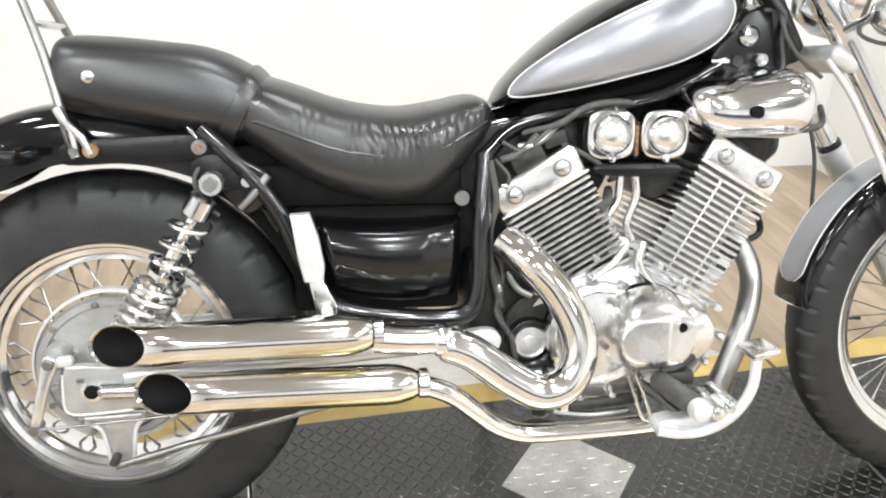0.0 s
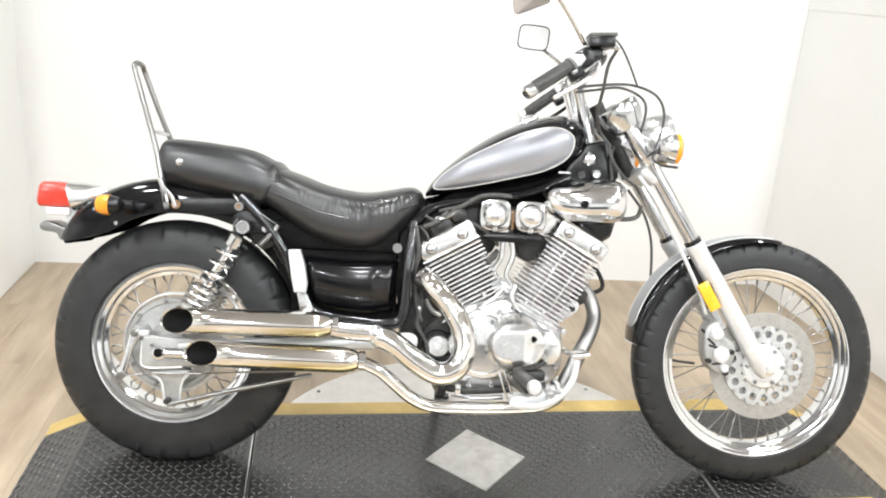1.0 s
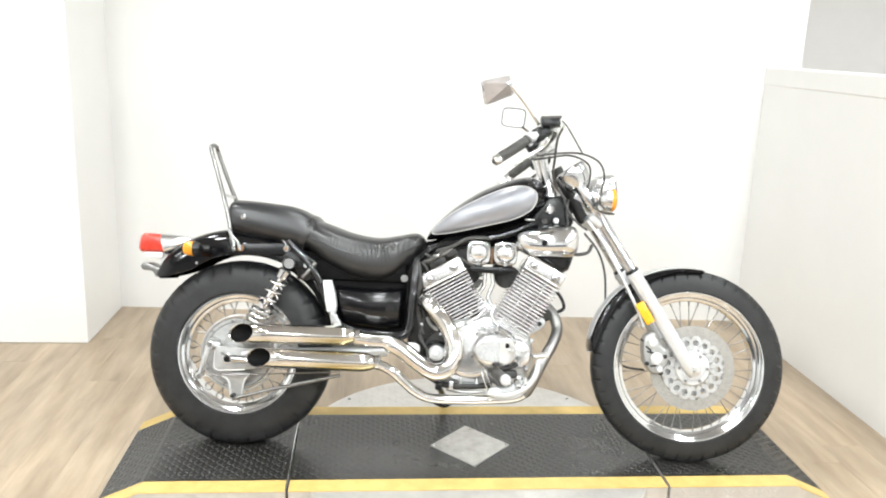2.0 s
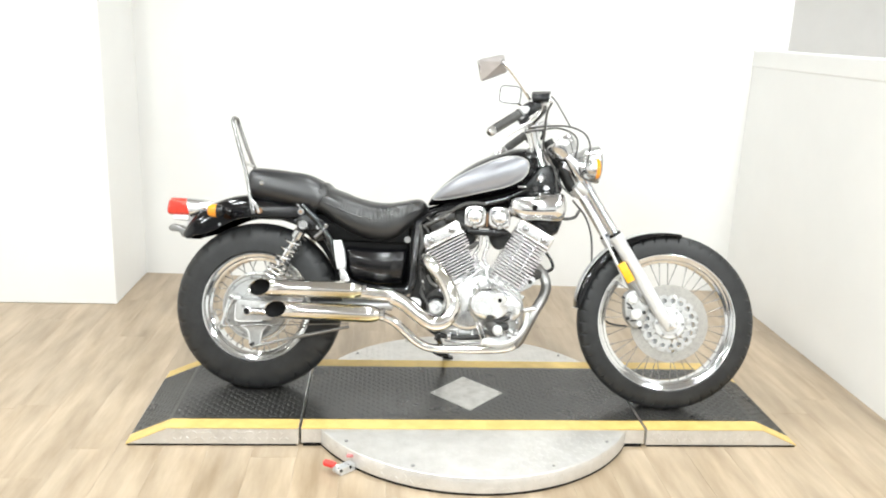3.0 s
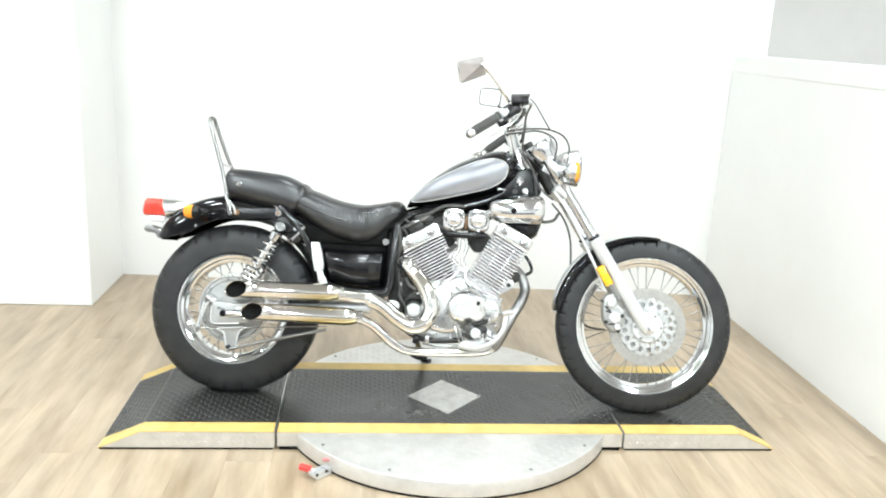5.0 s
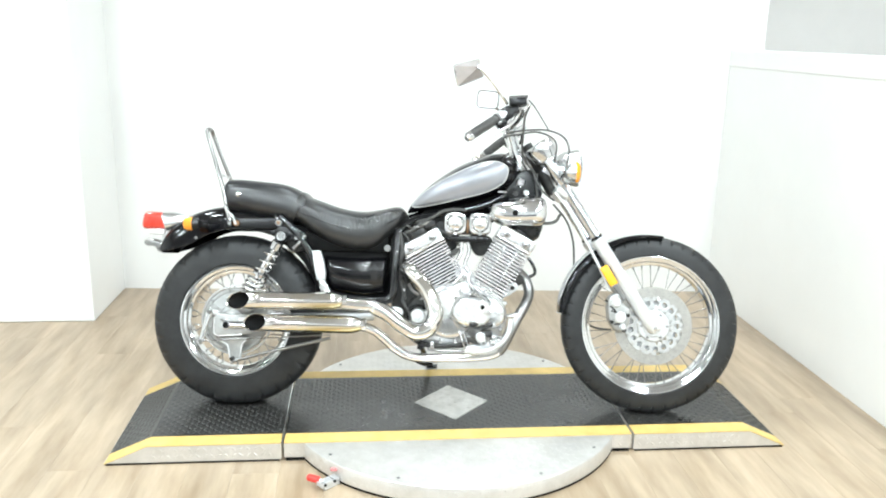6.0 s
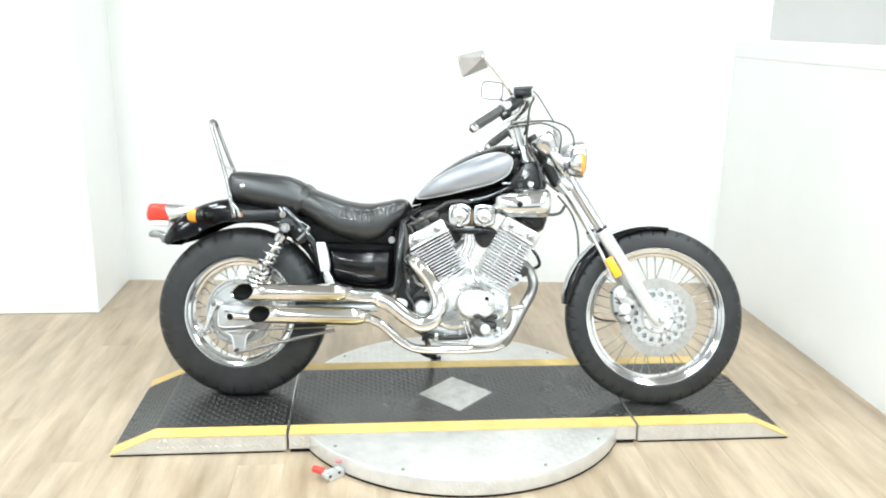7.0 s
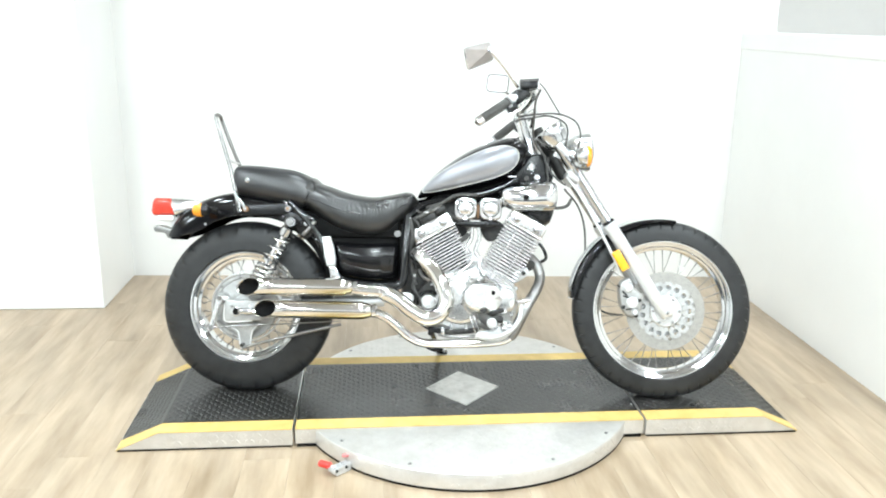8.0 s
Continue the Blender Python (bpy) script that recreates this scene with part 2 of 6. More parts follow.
def tube(bm, pts, r, seg=12, caps=True, closed=False):
    """A round tube along points; r may be a list, one radius a point."""
    P = [Vector(p) for p in pts]
    n = len(P)
    rs = r if isinstance(r, (list, tuple)) else [r] * n
    ref = None
    rings = []
    for i in range(n):
        a, b = P[(i - 1) % n] if closed or i else P[0], P[(i + 1) % n] if closed or i < n - 1 else P[-1]
        t = (b - a).normalized()
        if ref is None:
            ref = Vector((0, 1, 0)) if abs(t.y) < 0.9 else Vector((1, 0, 0))
        u = (ref - t * ref.dot(t)).normalized()
        ref = u
        v = t.cross(u)
        rings.append([bm.verts.new(P[i] + (u * math.cos(2 * math.pi * k / seg) + v * math.sin(2 * math.pi * k / seg)) * rs[i])
                      for k in range(seg)])
    bridge(bm, rings, closed)
    if caps and not closed:
        bm.faces.new(rings[0])
        bm.faces.new(rings[-1])
    return bm


def bridge(bm, rings, closed=False, wrap=True):
    n = len(rings[0])
    for i in range(len(rings) if closed else len(rings) - 1):
        a, b = rings[i], rings[(i + 1) % len(rings)]
        for k in range(n if wrap else n - 1):
            j = (k + 1) % n
            bm.faces.new((a[k], a[j], b[j], b[k]))


def lathe(bm, prof, centre=(0, 0, 0), axis="y", seg=32, closed=False, m=None):
    """Turns (radius, along) points round an axis; radius 0 ends are closed by caps."""
    c = Vector(centre)
    rings = []
    for r, h in prof:
        ring = []
        for k in range(seg):
            a = 2 * math.pi * k / seg
            x, y = max(r, 1e-4) * math.cos(a), max(r, 1e-4) * math.sin(a)
            p = Vector((x, h, y)) if axis == "y" else Vector((h, x, y)) if axis == "x" else Vector((x, y, h))
            ring.append(bm.verts.new((m @ p if m else p) + c))
        rings.append(ring)
    bridge(bm, rings, closed)
    if not closed:
        bm.faces.new(rings[0])
        bm.faces.new(rings[-1])
    return bm


def box(bm, c, s, bevel=0.0, m=None, seg=2):
    v = bmesh.ops.create_cube(bm, size=1)["verts"]
    for p in v:
        q = Vector((p.co.x * s[0], p.co.y * s[1], p.co.z * s[2]))
        p.co = (m @ q if m else q) + Vector(c)
    if bevel:
        es = list({e for p in v for e in p.link_edges})
        bmesh.ops.bevel(bm, geom=es, offset=bevel, segments=seg, profile=0.5, affect="EDGES")
    return bm


def slab(bm, poly, y0, y1, bevel=0.0, seg=3):
    """An (x, z) outline given depth from y0 to y1, with rounded rims."""
    a = [bm.verts.new((x, y0, z)) for x, z in poly]
    b = [bm.verts.new((x, y1, z)) for x, z in poly]
    n = len(poly)
    f0, f1 = bm.faces.new(a), bm.faces.new(b[::-1])
    for k in range(n):
        bm.faces.new((a[k], b[k], b[(k + 1) % n], a[(k + 1) % n]))
    if bevel:
        bmesh.ops.recalc_face_normals(bm, faces=bm.faces)
        es = list(f0.edges) + list(f1.edges)
        bmesh.ops.bevel(bm, geom=es, offset=bevel, segments=seg, profile=0.5, affect="EDGES")
    return bm


def rounded(poly, per=5):
    return [(p.x, p.y) for p in spline([(x, z, 0) for x, z in poly], per, True)]


def loft(bm, rings, caps=True):
    R = [[bm.verts.new(p) for p in ring] for ring in rings]
    bridge(bm, R)
    if caps:
        bm.faces.new(R[0])
        bm.faces.new(R[-1])
    return bm


def sup(w, h, n=2.5, k=28, e=2.0):
    """Points of a superellipse of half sizes w, h."""
    out = []
    for i in range(k):
        a = 2 * math.pi * i / k
        c, s = math.cos(a), math.sin(a)
        out.append((w * math.copysign(abs(c) ** (2 / n), c), h * math.copysign(abs(s) ** (2 / n), s)))
    return out


def interp(table, x):
    """Smooth reading of a table of rows (x, values...)."""
    xs = [r[0] for r in table]
    return [float(np.interp(x, xs, [r[j] for r in table])) for j in range(1, len(table[0]))]


def smooth_rows(table, per=5):
    """Rows of any width run through a spline, row by row."""
    out = []
    P = [np.array(r, float) for r in table]
    n = len(P)
    for i in range(n - 1):
        a, b, c, d = (P[i - 1] if i else 2 * P[0] - P[1]), P[i], P[i + 1], (P[i + 2] if i + 2 < n else 2 * P[-1] - P[-2])
        for k in range(per):
            t = k / per
            out.append(0.5 * (2 * b + (c - a) * t + (2 * a - 5 * b + 4 * c - d) * t * t + (3 * b - a - 3 * c + d) * t ** 3))
    out.append(P[-1])
    return [tuple(r) for r in out]


B = bmesh.new


def bulge(bm, outline, y_back, y_edge, y_mid, power=3.0):
    """A cover: an (x, z) outline that rises from its rim to a domed face."""
    cx_, cz_ = sum(p[0] for p in outline) / len(outline), sum(p[1] for p in outline) / len(outline)
    rg = [[bm.verts.new((x, y_back, z)) for x, z in outline]]
    for s in (1.0, 0.985, 0.96, 0.92, 0.86, 0.76, 0.6, 0.4, 0.2, 0.05):
        y = y_edge + (y_mid - y_edge) * (1 - s ** power)
        rg.append([bm.verts.new((cx_ + (x - cx_) * s, y, cz_ + (z - cz_) * s)) for x, z in outline])
    bridge(bm, rg)
    bm.faces.new(rg[0])
    bm.faces.new(rg[-1])
    return bm

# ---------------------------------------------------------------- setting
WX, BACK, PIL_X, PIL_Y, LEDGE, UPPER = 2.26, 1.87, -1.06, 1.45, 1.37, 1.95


def structure(name, bm, mat, label, category):
    ob = part(name, bm, mat, None, label, smooth=False)
    return tagged(ob, label, category, kind="structure")


def back_y(x):
    """Front face of the back wall, which runs slightly askew to the platform."""
    return 2.0 - 0.049 * (x + 1.05)


bm = B()
foot = [(-1.3, back_y(-1.3)), (2.437, back_y(2.437)), (2.437, back_y(2.437) + 0.12), (-1.3, back_y(-1.3) + 0.12)]
loft(bm, [[(x, y, 0.0) for x, y in foot], [(x, y, UPPER) for x, y in foot]])
structure("wall_north", bm, M_WALL, "plain white painted wall behind the motorcycle", "wall")
# Unseen grey bands, added so chrome and plate mirror something darker.
structure("unseen_north_band", loft(B(), [[(x, y + 0.002, UPPER) for x, y in foot], [(x, y + 0.002, CEIL) for x, y in foot]]), M_UPPER, "unseen grey band added over the back wall to darken reflections", "wall")
structure("unseen_pillar_band", box(B(), (PIL_X - 1.5, PIL_Y + 0.302, (UPPER + CEIL) / 2), (3.0, 0.6, CEIL - UPPER), 0.004), M_UPPER, "unseen grey band added over the wall block to darken reflections", "wall")
structure("wall_pillar", box(B(), (PIL_X - 1.5, PIL_Y + 0.3, UPPER / 2), (3.0, 0.6, UPPER), 0.004), M_WALL,
          "white painted wall block standing forward of the back wall", "wall")
bm = box(B(), (WX + 0.07, -1.6, (LEDGE - 0.09) / 2), (0.14, 6.94, LEDGE - 0.09))
half = structure("wall_east", bm, M_WALL, "white half-height partition wall beside the display floor", "wall")
part("ledge", box(B(), (WX + 0.07, -1.6, LEDGE - 0.045), (0.150, 6.94, 0.09), 0.006), M_WALL, half, "white capping board", smooth=False)
structure("wall_far_east", box(B(), (5.2, -2.0, 1.5), (0.12, 11.0, 3.0)), M_GREYWALL, "grey wall of the room beyond the partition", "wall")
structure("wall_far_north", box(B(), (3.75, BACK + 1.2, 1.5), (3.4, 0.12, 3.0)), M_GREYWALL, "grey end wall beyond the partition", "wall")
structure("wall_far_return", box(B(), (WX + 0.12, BACK + 0.60, 1.5), (0.12, 1.10, 3.0)), M_GREYWALL, "grey return wall beyond the partition", "wall")
structure("wall_west", box(B(), (-4.1, -3.4, 1.5), (0.12, 10.8, 3.0)), M_WALL, "white painted side wall", "wall")
# Unseen dark band, added to give the pipes a dark reflected line.
structure("unseen_dark_dado", box(B(), (0.6, -6.55, 0.55), (9.4, 0.12, 1.1)), M_DADO, "unseen dark band added for the chrome to mirror", "wall")
structure("wall_south", box(B(), (0.6, -6.6, 2.05), (9.4, 0.12, 1.9)), M_DARKWALL, "pale wall closing the showroom", "wall")
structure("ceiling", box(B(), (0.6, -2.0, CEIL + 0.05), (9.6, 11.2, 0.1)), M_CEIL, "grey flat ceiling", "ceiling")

M_DIFF = bpy.data.materials.new("lamp_diffuser")
M_DIFF.use_nodes = True
M_DIFF.node_tree.nodes["Principled BSDF"].inputs["Emission Color"].default_value = (1, 0.97, 0.93, 1)
M_DIFF.node_tree.nodes["Principled BSDF"].inputs["Emission Strength"].default_value = 6.0
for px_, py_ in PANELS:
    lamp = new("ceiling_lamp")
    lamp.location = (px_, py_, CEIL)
    tagged(lamp, "unseen white surface-mounted square ceiling lamp with diffuser", "lamp", "ceiling lamps")
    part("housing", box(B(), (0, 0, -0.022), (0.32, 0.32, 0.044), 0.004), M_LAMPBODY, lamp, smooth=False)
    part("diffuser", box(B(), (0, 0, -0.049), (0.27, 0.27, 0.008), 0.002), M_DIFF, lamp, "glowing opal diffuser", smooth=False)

# ---------------------------------------------------------------- ramp and turntable
H, RW = 0.068, 0.603


def tread(bm, c, u, v, n, length, width, high):
    """One raised lozenge of tread plate: c its centre, u along, v across, n up."""
    b = [bm.verts.new(c + p) for p in (-u * length, v * width, u * length, -v * width)]
    t = [bm.verts.new(c + n * high + p) for p in (-u * length * 0.55, u * length * 0.55)]
    bm.faces.new((b[0], b[1], t[0]))
    bm.faces.new((b[0], t[0], b[3]))
    bm.faces.new((b[1], b[2], t[1], t[0]))
    bm.faces.new((b[3], t[0], t[1], b[2]))


def treads(bm, o, eu, ev, nu, nv, pitch, length=0.011, width=0.004, high=0.0016, keep=None, turn=45):
    o, eu, ev = Vector(o), Vector(eu).normalized(), Vector(ev).normalized()
    n = eu.cross(ev)
    n = n if n.z > 0 or n.y < -0.1 else -n
    for i in range(nu):
        for j in range(nv):
            c = o + eu * (i + 0.5) * pitch + ev * (j + 0.5) * pitch
            if keep and not keep(c):
                continue
            a = radians(turn if (i + j) % 2 else turn + 90)
            u, v = eu * math.cos(a) + ev * math.sin(a), -eu * math.sin(a) + ev * math.cos(a)
            tread(bm, c, u, v, n, length, width, high)
    return bm


def ramp_section(x0, x1, tip):
    """One section of the platform; tip: -1 or 1 where an end slopes to the floor, else 0."""
    ob = new("ramp_section")
    xa = x0 + 0.143 if tip < 0 else x0
    xb = x1 - 0.135 if tip > 0 else x1
    top = [(x0, 0.004), (xa, H - 0.003), (xb, H - 0.003), (x1, 0.004)]
    if tip >= 0:
        top = top[1:]
    if tip <= 0:
        top = top[:-1]
    body = top + [(x1, 0.011), (x0, 0.011)] if tip == 0 else \
        top + ([(x1, 0.0055), (x0 + 0.006, 0.0055)] if tip < 0 else [(x1 - 0.006, 0.0055), (x0, 0.0055)])
    if tip < 0:
        body[0] = (x0, 0.0065)
    part("ramp_body", slab(B(), body, 0.0, RW, 0.0015, 1), M_PLATE, ob, "embossed aluminium side plate", smooth=False)
    if tip <= 0:
        part("joint_strip", box(B(), (x1 + 0.002, RW / 2, H / 2 + 0.002), (0.003, RW - 0.002, H - 0.012), 0.0006), M_ALU, ob, "bare aluminium joint strip", smooth=False)
    foot_h = 0.0105 if tip == 0 else 0.005
    part("base_seal", box(B(), ((x0 + x1) / 2, RW / 2, foot_h / 2), (x1 - x0 - 0.012, RW + 0.001, foot_h)), M_HOLE, ob, "black rubber base strip", smooth=False)
    for nm, ya, yb, mat, lift in (("yellow_edge", -0.0015, 0.066, M_YELLOW, 0.003), ("yellow_edge", RW - 0.066, RW + 0.0015, M_YELLOW, 0.003),
                                  ("tread_mat", 0.067, RW - 0.067, M_MAT, 0.0032)):
        low = [(x + (0.001 if i == 0 else 0), z) for i, (x, z) in enumerate(top)]
        poly = [(x, z + lift) for x, z in low] + [(x, z + 0.0004) for x, z in low[::-1]]
        part(nm, slab(B(), poly, ya, yb), mat, ob, "" if nm == "tread_mat" else "worn yellow painted edge stripe", smooth=False)
    bm = B()
    pit = 0.0180
    nv = int((RW - 0.136) / pit)
    y0 = 0.068 + ((RW - 0.136) - nv * pit) / 2
    treads(bm, (xa + 0.004, y0, H + 0.0002), (1, 0, 0), (0, 1, 0), int((xb - xa - 0.006) / pit), nv, pit, 0.0108, 0.0042, 0.0018,
           keep=None if tip else (lambda c: abs(c.x - 0.606) / 0.155 + abs(c.y - 0.286) / 0.165 > 1))
    if tip:
        xs, xe = (x0, xa) if tip < 0 else (xb, x1)
        za, zb = (0.004, H - 0.003) if tip < 0 else (H - 0.003, 0.004)
        d = Vector((xe - xs, 0, zb - za))
        treads(bm, Vector((xs, y0, za + 0.0034)), d, (0, 1, 0), int(d.length / pit), nv, pit, 0.0108, 0.0042, 0.0018)
    tagged(part("mat_treads", bm, M_TREAD, ob, smooth=False), kind="stuff")
    bm = treads(B(), (xa + 0.01, -0.0004, 0.014), (1, 0, 0), (0, 0, 1), int((xb - xa - 0.02) / 0.024), 2, 0.024, 0.0105, 0.0036, 0.0014)
    tagged(part("plate_treads", bm, M_PLATE, ob, smooth=False), kind="stuff")
    return ob


tagged(ramp_section(-0.592, -0.006, -1), "black treaded end ramp with yellow edges sloping to the floor", "ramp", "platform sections")
mid = tagged(ramp_section(0.004, 1.217, 0), "black treaded middle platform with yellow painted edges", "ramp", "platform sections")
tagged(ramp_section(1.227, 1.788, 1), "black treaded end ramp with yellow edges sloping to the floor", "ramp", "platform sections")

# diamond-shaped inlay plate on the middle section
inlay = part("inlay_plate", B(), M_INLAY, mid, "bare aluminium diamond inlay")
bm = B()
q = [(-0.140, 0.0), (0.0, -0.150), (0.140, 0.0), (0.0, 0.149)]
lo = [bm.verts.new((0.606 + x, 0.286 + y, H + 0.0008)) for x, y in q]
hi = [bm.verts.new((0.606 + x * 0.99, 0.286 + y * 0.99, H + 0.0042)) for x, y in q]
bm.faces.new(lo[::-1])
bm.faces.new(hi)
for k in range(4):
    bm.faces.new((lo[k], lo[(k + 1) % 4], hi[(k + 1) % 4], hi[k]))
treads(bm, (0.606 - 0.14, 0.286 - 0.14, H + 0.0043), (1, 0, 0), (0, 1, 0), 12, 12, 0.0235, 0.010, 0.0028, 0.0014,
       keep=lambda c: abs(c.x - 0.606) / 0.122 + abs(c.y - 0.286) / 0.130 < 1, turn=0)
bm.to_mesh(inlay.data)
bm.free()
for sx in (-1, 1):
    part("bolt", lathe(B(), [(0.0045, 0.0042), (0.0045, 0.0062), (0.003, 0.0075), (0, 0.0078)], (0.606 + sx * 0.125, 0.286, H), "z", 12), M_ALU, mid)

table = new("turntable")
tagged(table, "round aluminium tread-plate turntable under the platform", "turntable")
TC, TR = Vector((0.611, 0.2905)), 0.612


def wing(name, ycut, sign):
    a0 = math.asin((ycut - TC.y) / TR)
    a1 = (-math.pi - a0) if sign < 0 else math.pi - a0
    arc = [(TC.x + TR * math.cos(a0 + (a1 - a0) * k / 64), TC.y + TR * math.sin(a0 + (a1 - a0) * k / 64)) for k in range(65)]
    bm = B()
    rows = []
    for inset, z in ((0.0, 0.0095), (0.0, 0.0615), (0.0015, 0.0635), (0.004, 0.0642)):
        row = []
        for x, y in arc:
            d = Vector((x, y)) - TC
            p = TC + d * (1 - inset / TR)
            row.append(bm.verts.new((p.x, p.y, z)))
        rows.append(row)
    bridge(bm, rows, wrap=False)
    bm.faces.new(rows[-1])
    bm.faces.new(rows[0])
    w = part(name, bm, M_PLATE, table, smooth=True)
    bm = treads(B(), (TC.x - 0.62, TC.y - 0.62, 0.0643), (1, 0, 0), (0, 1, 0), 52, 52, 0.0238, 0.010, 0.0032, 0.0010,
                keep=lambda c: (c.xy - TC).length < TR - 0.015 and (c.y < ycut - 0.012 if sign < 0 else c.y > ycut + 0.012))
    tagged(part("plate_treads", bm, M_PLATE, w, smooth=False), kind="stuff")
    bm = B()
    steps = int(abs(a1 - a0) * TR / 0.026)
    for i in range(1, steps):
        a = a0 + (a1 - a0) * i / steps
        out, along, up = Vector((math.cos(a), math.sin(a), 0)), Vector((-math.sin(a), math.cos(a), 0)), Vector((0, 0, 1))
        for j, z in enumerate((0.022, 0.046)):
            t_ = 1 if (i + j) % 2 else -1
            u, v = (along + up * t_).normalized(), (up * t_ - along).normalized()
            tread(bm, Vector((TC.x, TC.y, z)) + out * (TR - 0.0004), u, v, out, 0.0105, 0.0034, 0.0014)
    tagged(part("rim_treads", bm, M_PLATE, w, smooth=False), kind="stuff")
    # Black ring at the foot: the rim's base shadow put into colour.
    bm = B()
    prev = [bm.verts.new((TC.x + (x - TC.x) * 0.998, TC.y + (y - TC.y) * 0.998, 0.0005)) for x, y in arc]
    nxt = [bm.verts.new((v.co.x, v.co.y, 0.0105)) for v in prev]
    bridge(bm, [prev, nxt], wrap=False)
    bm.faces.new(nxt)
    bm.faces.new(prev)
    part("rim_shadow_ring", bm, M_HOLE, table, "black ring drawn as the shadow line under the rim", smooth=False)
    for k in (6, 20, 44, 58):
        x, y = arc[k]
        p = TC + (Vector((x, y)) - TC) * 0.955
        part("bolt", lathe(B(), [(0.006, 0), (0.006, 0.002), (0.004, 0.0035), (0, 0.004)], (p.x, p.y, 0.0642), "z", 10), M_DULL, table)


wing("near_wing", -0.003, -1)
wing("far_wing", RW + 0.003, 1)

lock = new("locking_lever")
tagged(lock, "steel turntable locking lever with a red grip", "lever")
along = Matrix.Rotation(math.atan2(0.050, 0.060), 3, "Z")
for off in (-0.011, 0.0, 0.011):
    part("clamp_plate", box(B(), Vector((0.160, -0.180, 0.022)) + along @ Vector((0, off, 0)), (0.072, 0.0040, 0.016), 0.0015, along), M_SATIN, lock, "pale steel side plate")
for d in (-0.022, 0.016):
    c = Vector((0.160, -0.180, 0.022)) + along @ Vector((d, 0, 0))
    part("cross_pin", tube(B(), [c + along @ Vector((0, -0.017, 0)), c + along @ Vector((0, 0.017, 0))], 0.005, 10), M_DARK, lock, "dark cross pin")
part("clamp_base", box(B(), (0.166, -0.174, 0.007), (0.060, 0.026, 0.012), 0.002, along), M_SATIN, lock)
part("lever_shank", tube(B(), [(0.146, -0.190, 0.027), (0.128, -0.183, 0.030)], 0.0055, 10), M_SATIN, lock)
part("grip", tube(B(), [(0.134, -0.186, 0.030), (0.130, -0.184, 0.030), (0.098, -0.168, 0.031), (0.094, -0.166, 0.031)], [0.007, 0.0115, 0.0115, 0.007], 14), M_REDGRIP, lock,
     "faded red plastic grip")
part("release_tab", box(B(), (0.178, -0.150, 0.046), (0.022, 0.012, 0.010), 0.003), M_PINK, lock, "faded red release tab")

# ---------------------------------------------------------------- motorcycle
LEAN, BYAW = 15.46, -6.24
bike = new("motorcycle")
bike.matrix_basis = pose(-0.184, 0.339, H + 0.004) @ pose(0, 0, 0, 0, 0, BYAW) @ pose(0, 0, 0, -LEAN, 0, 0)
tagged(bike, "black and silver cruiser motorcycle with chrome exhausts parked on a platform", "motorcycle")
RHUB, FHUB = Vector((-0.011, -0.012, 0.305)), Vector((1.521, -0.006, 0.322))
GUARD = Vector((-0.010, 0, 0.318))


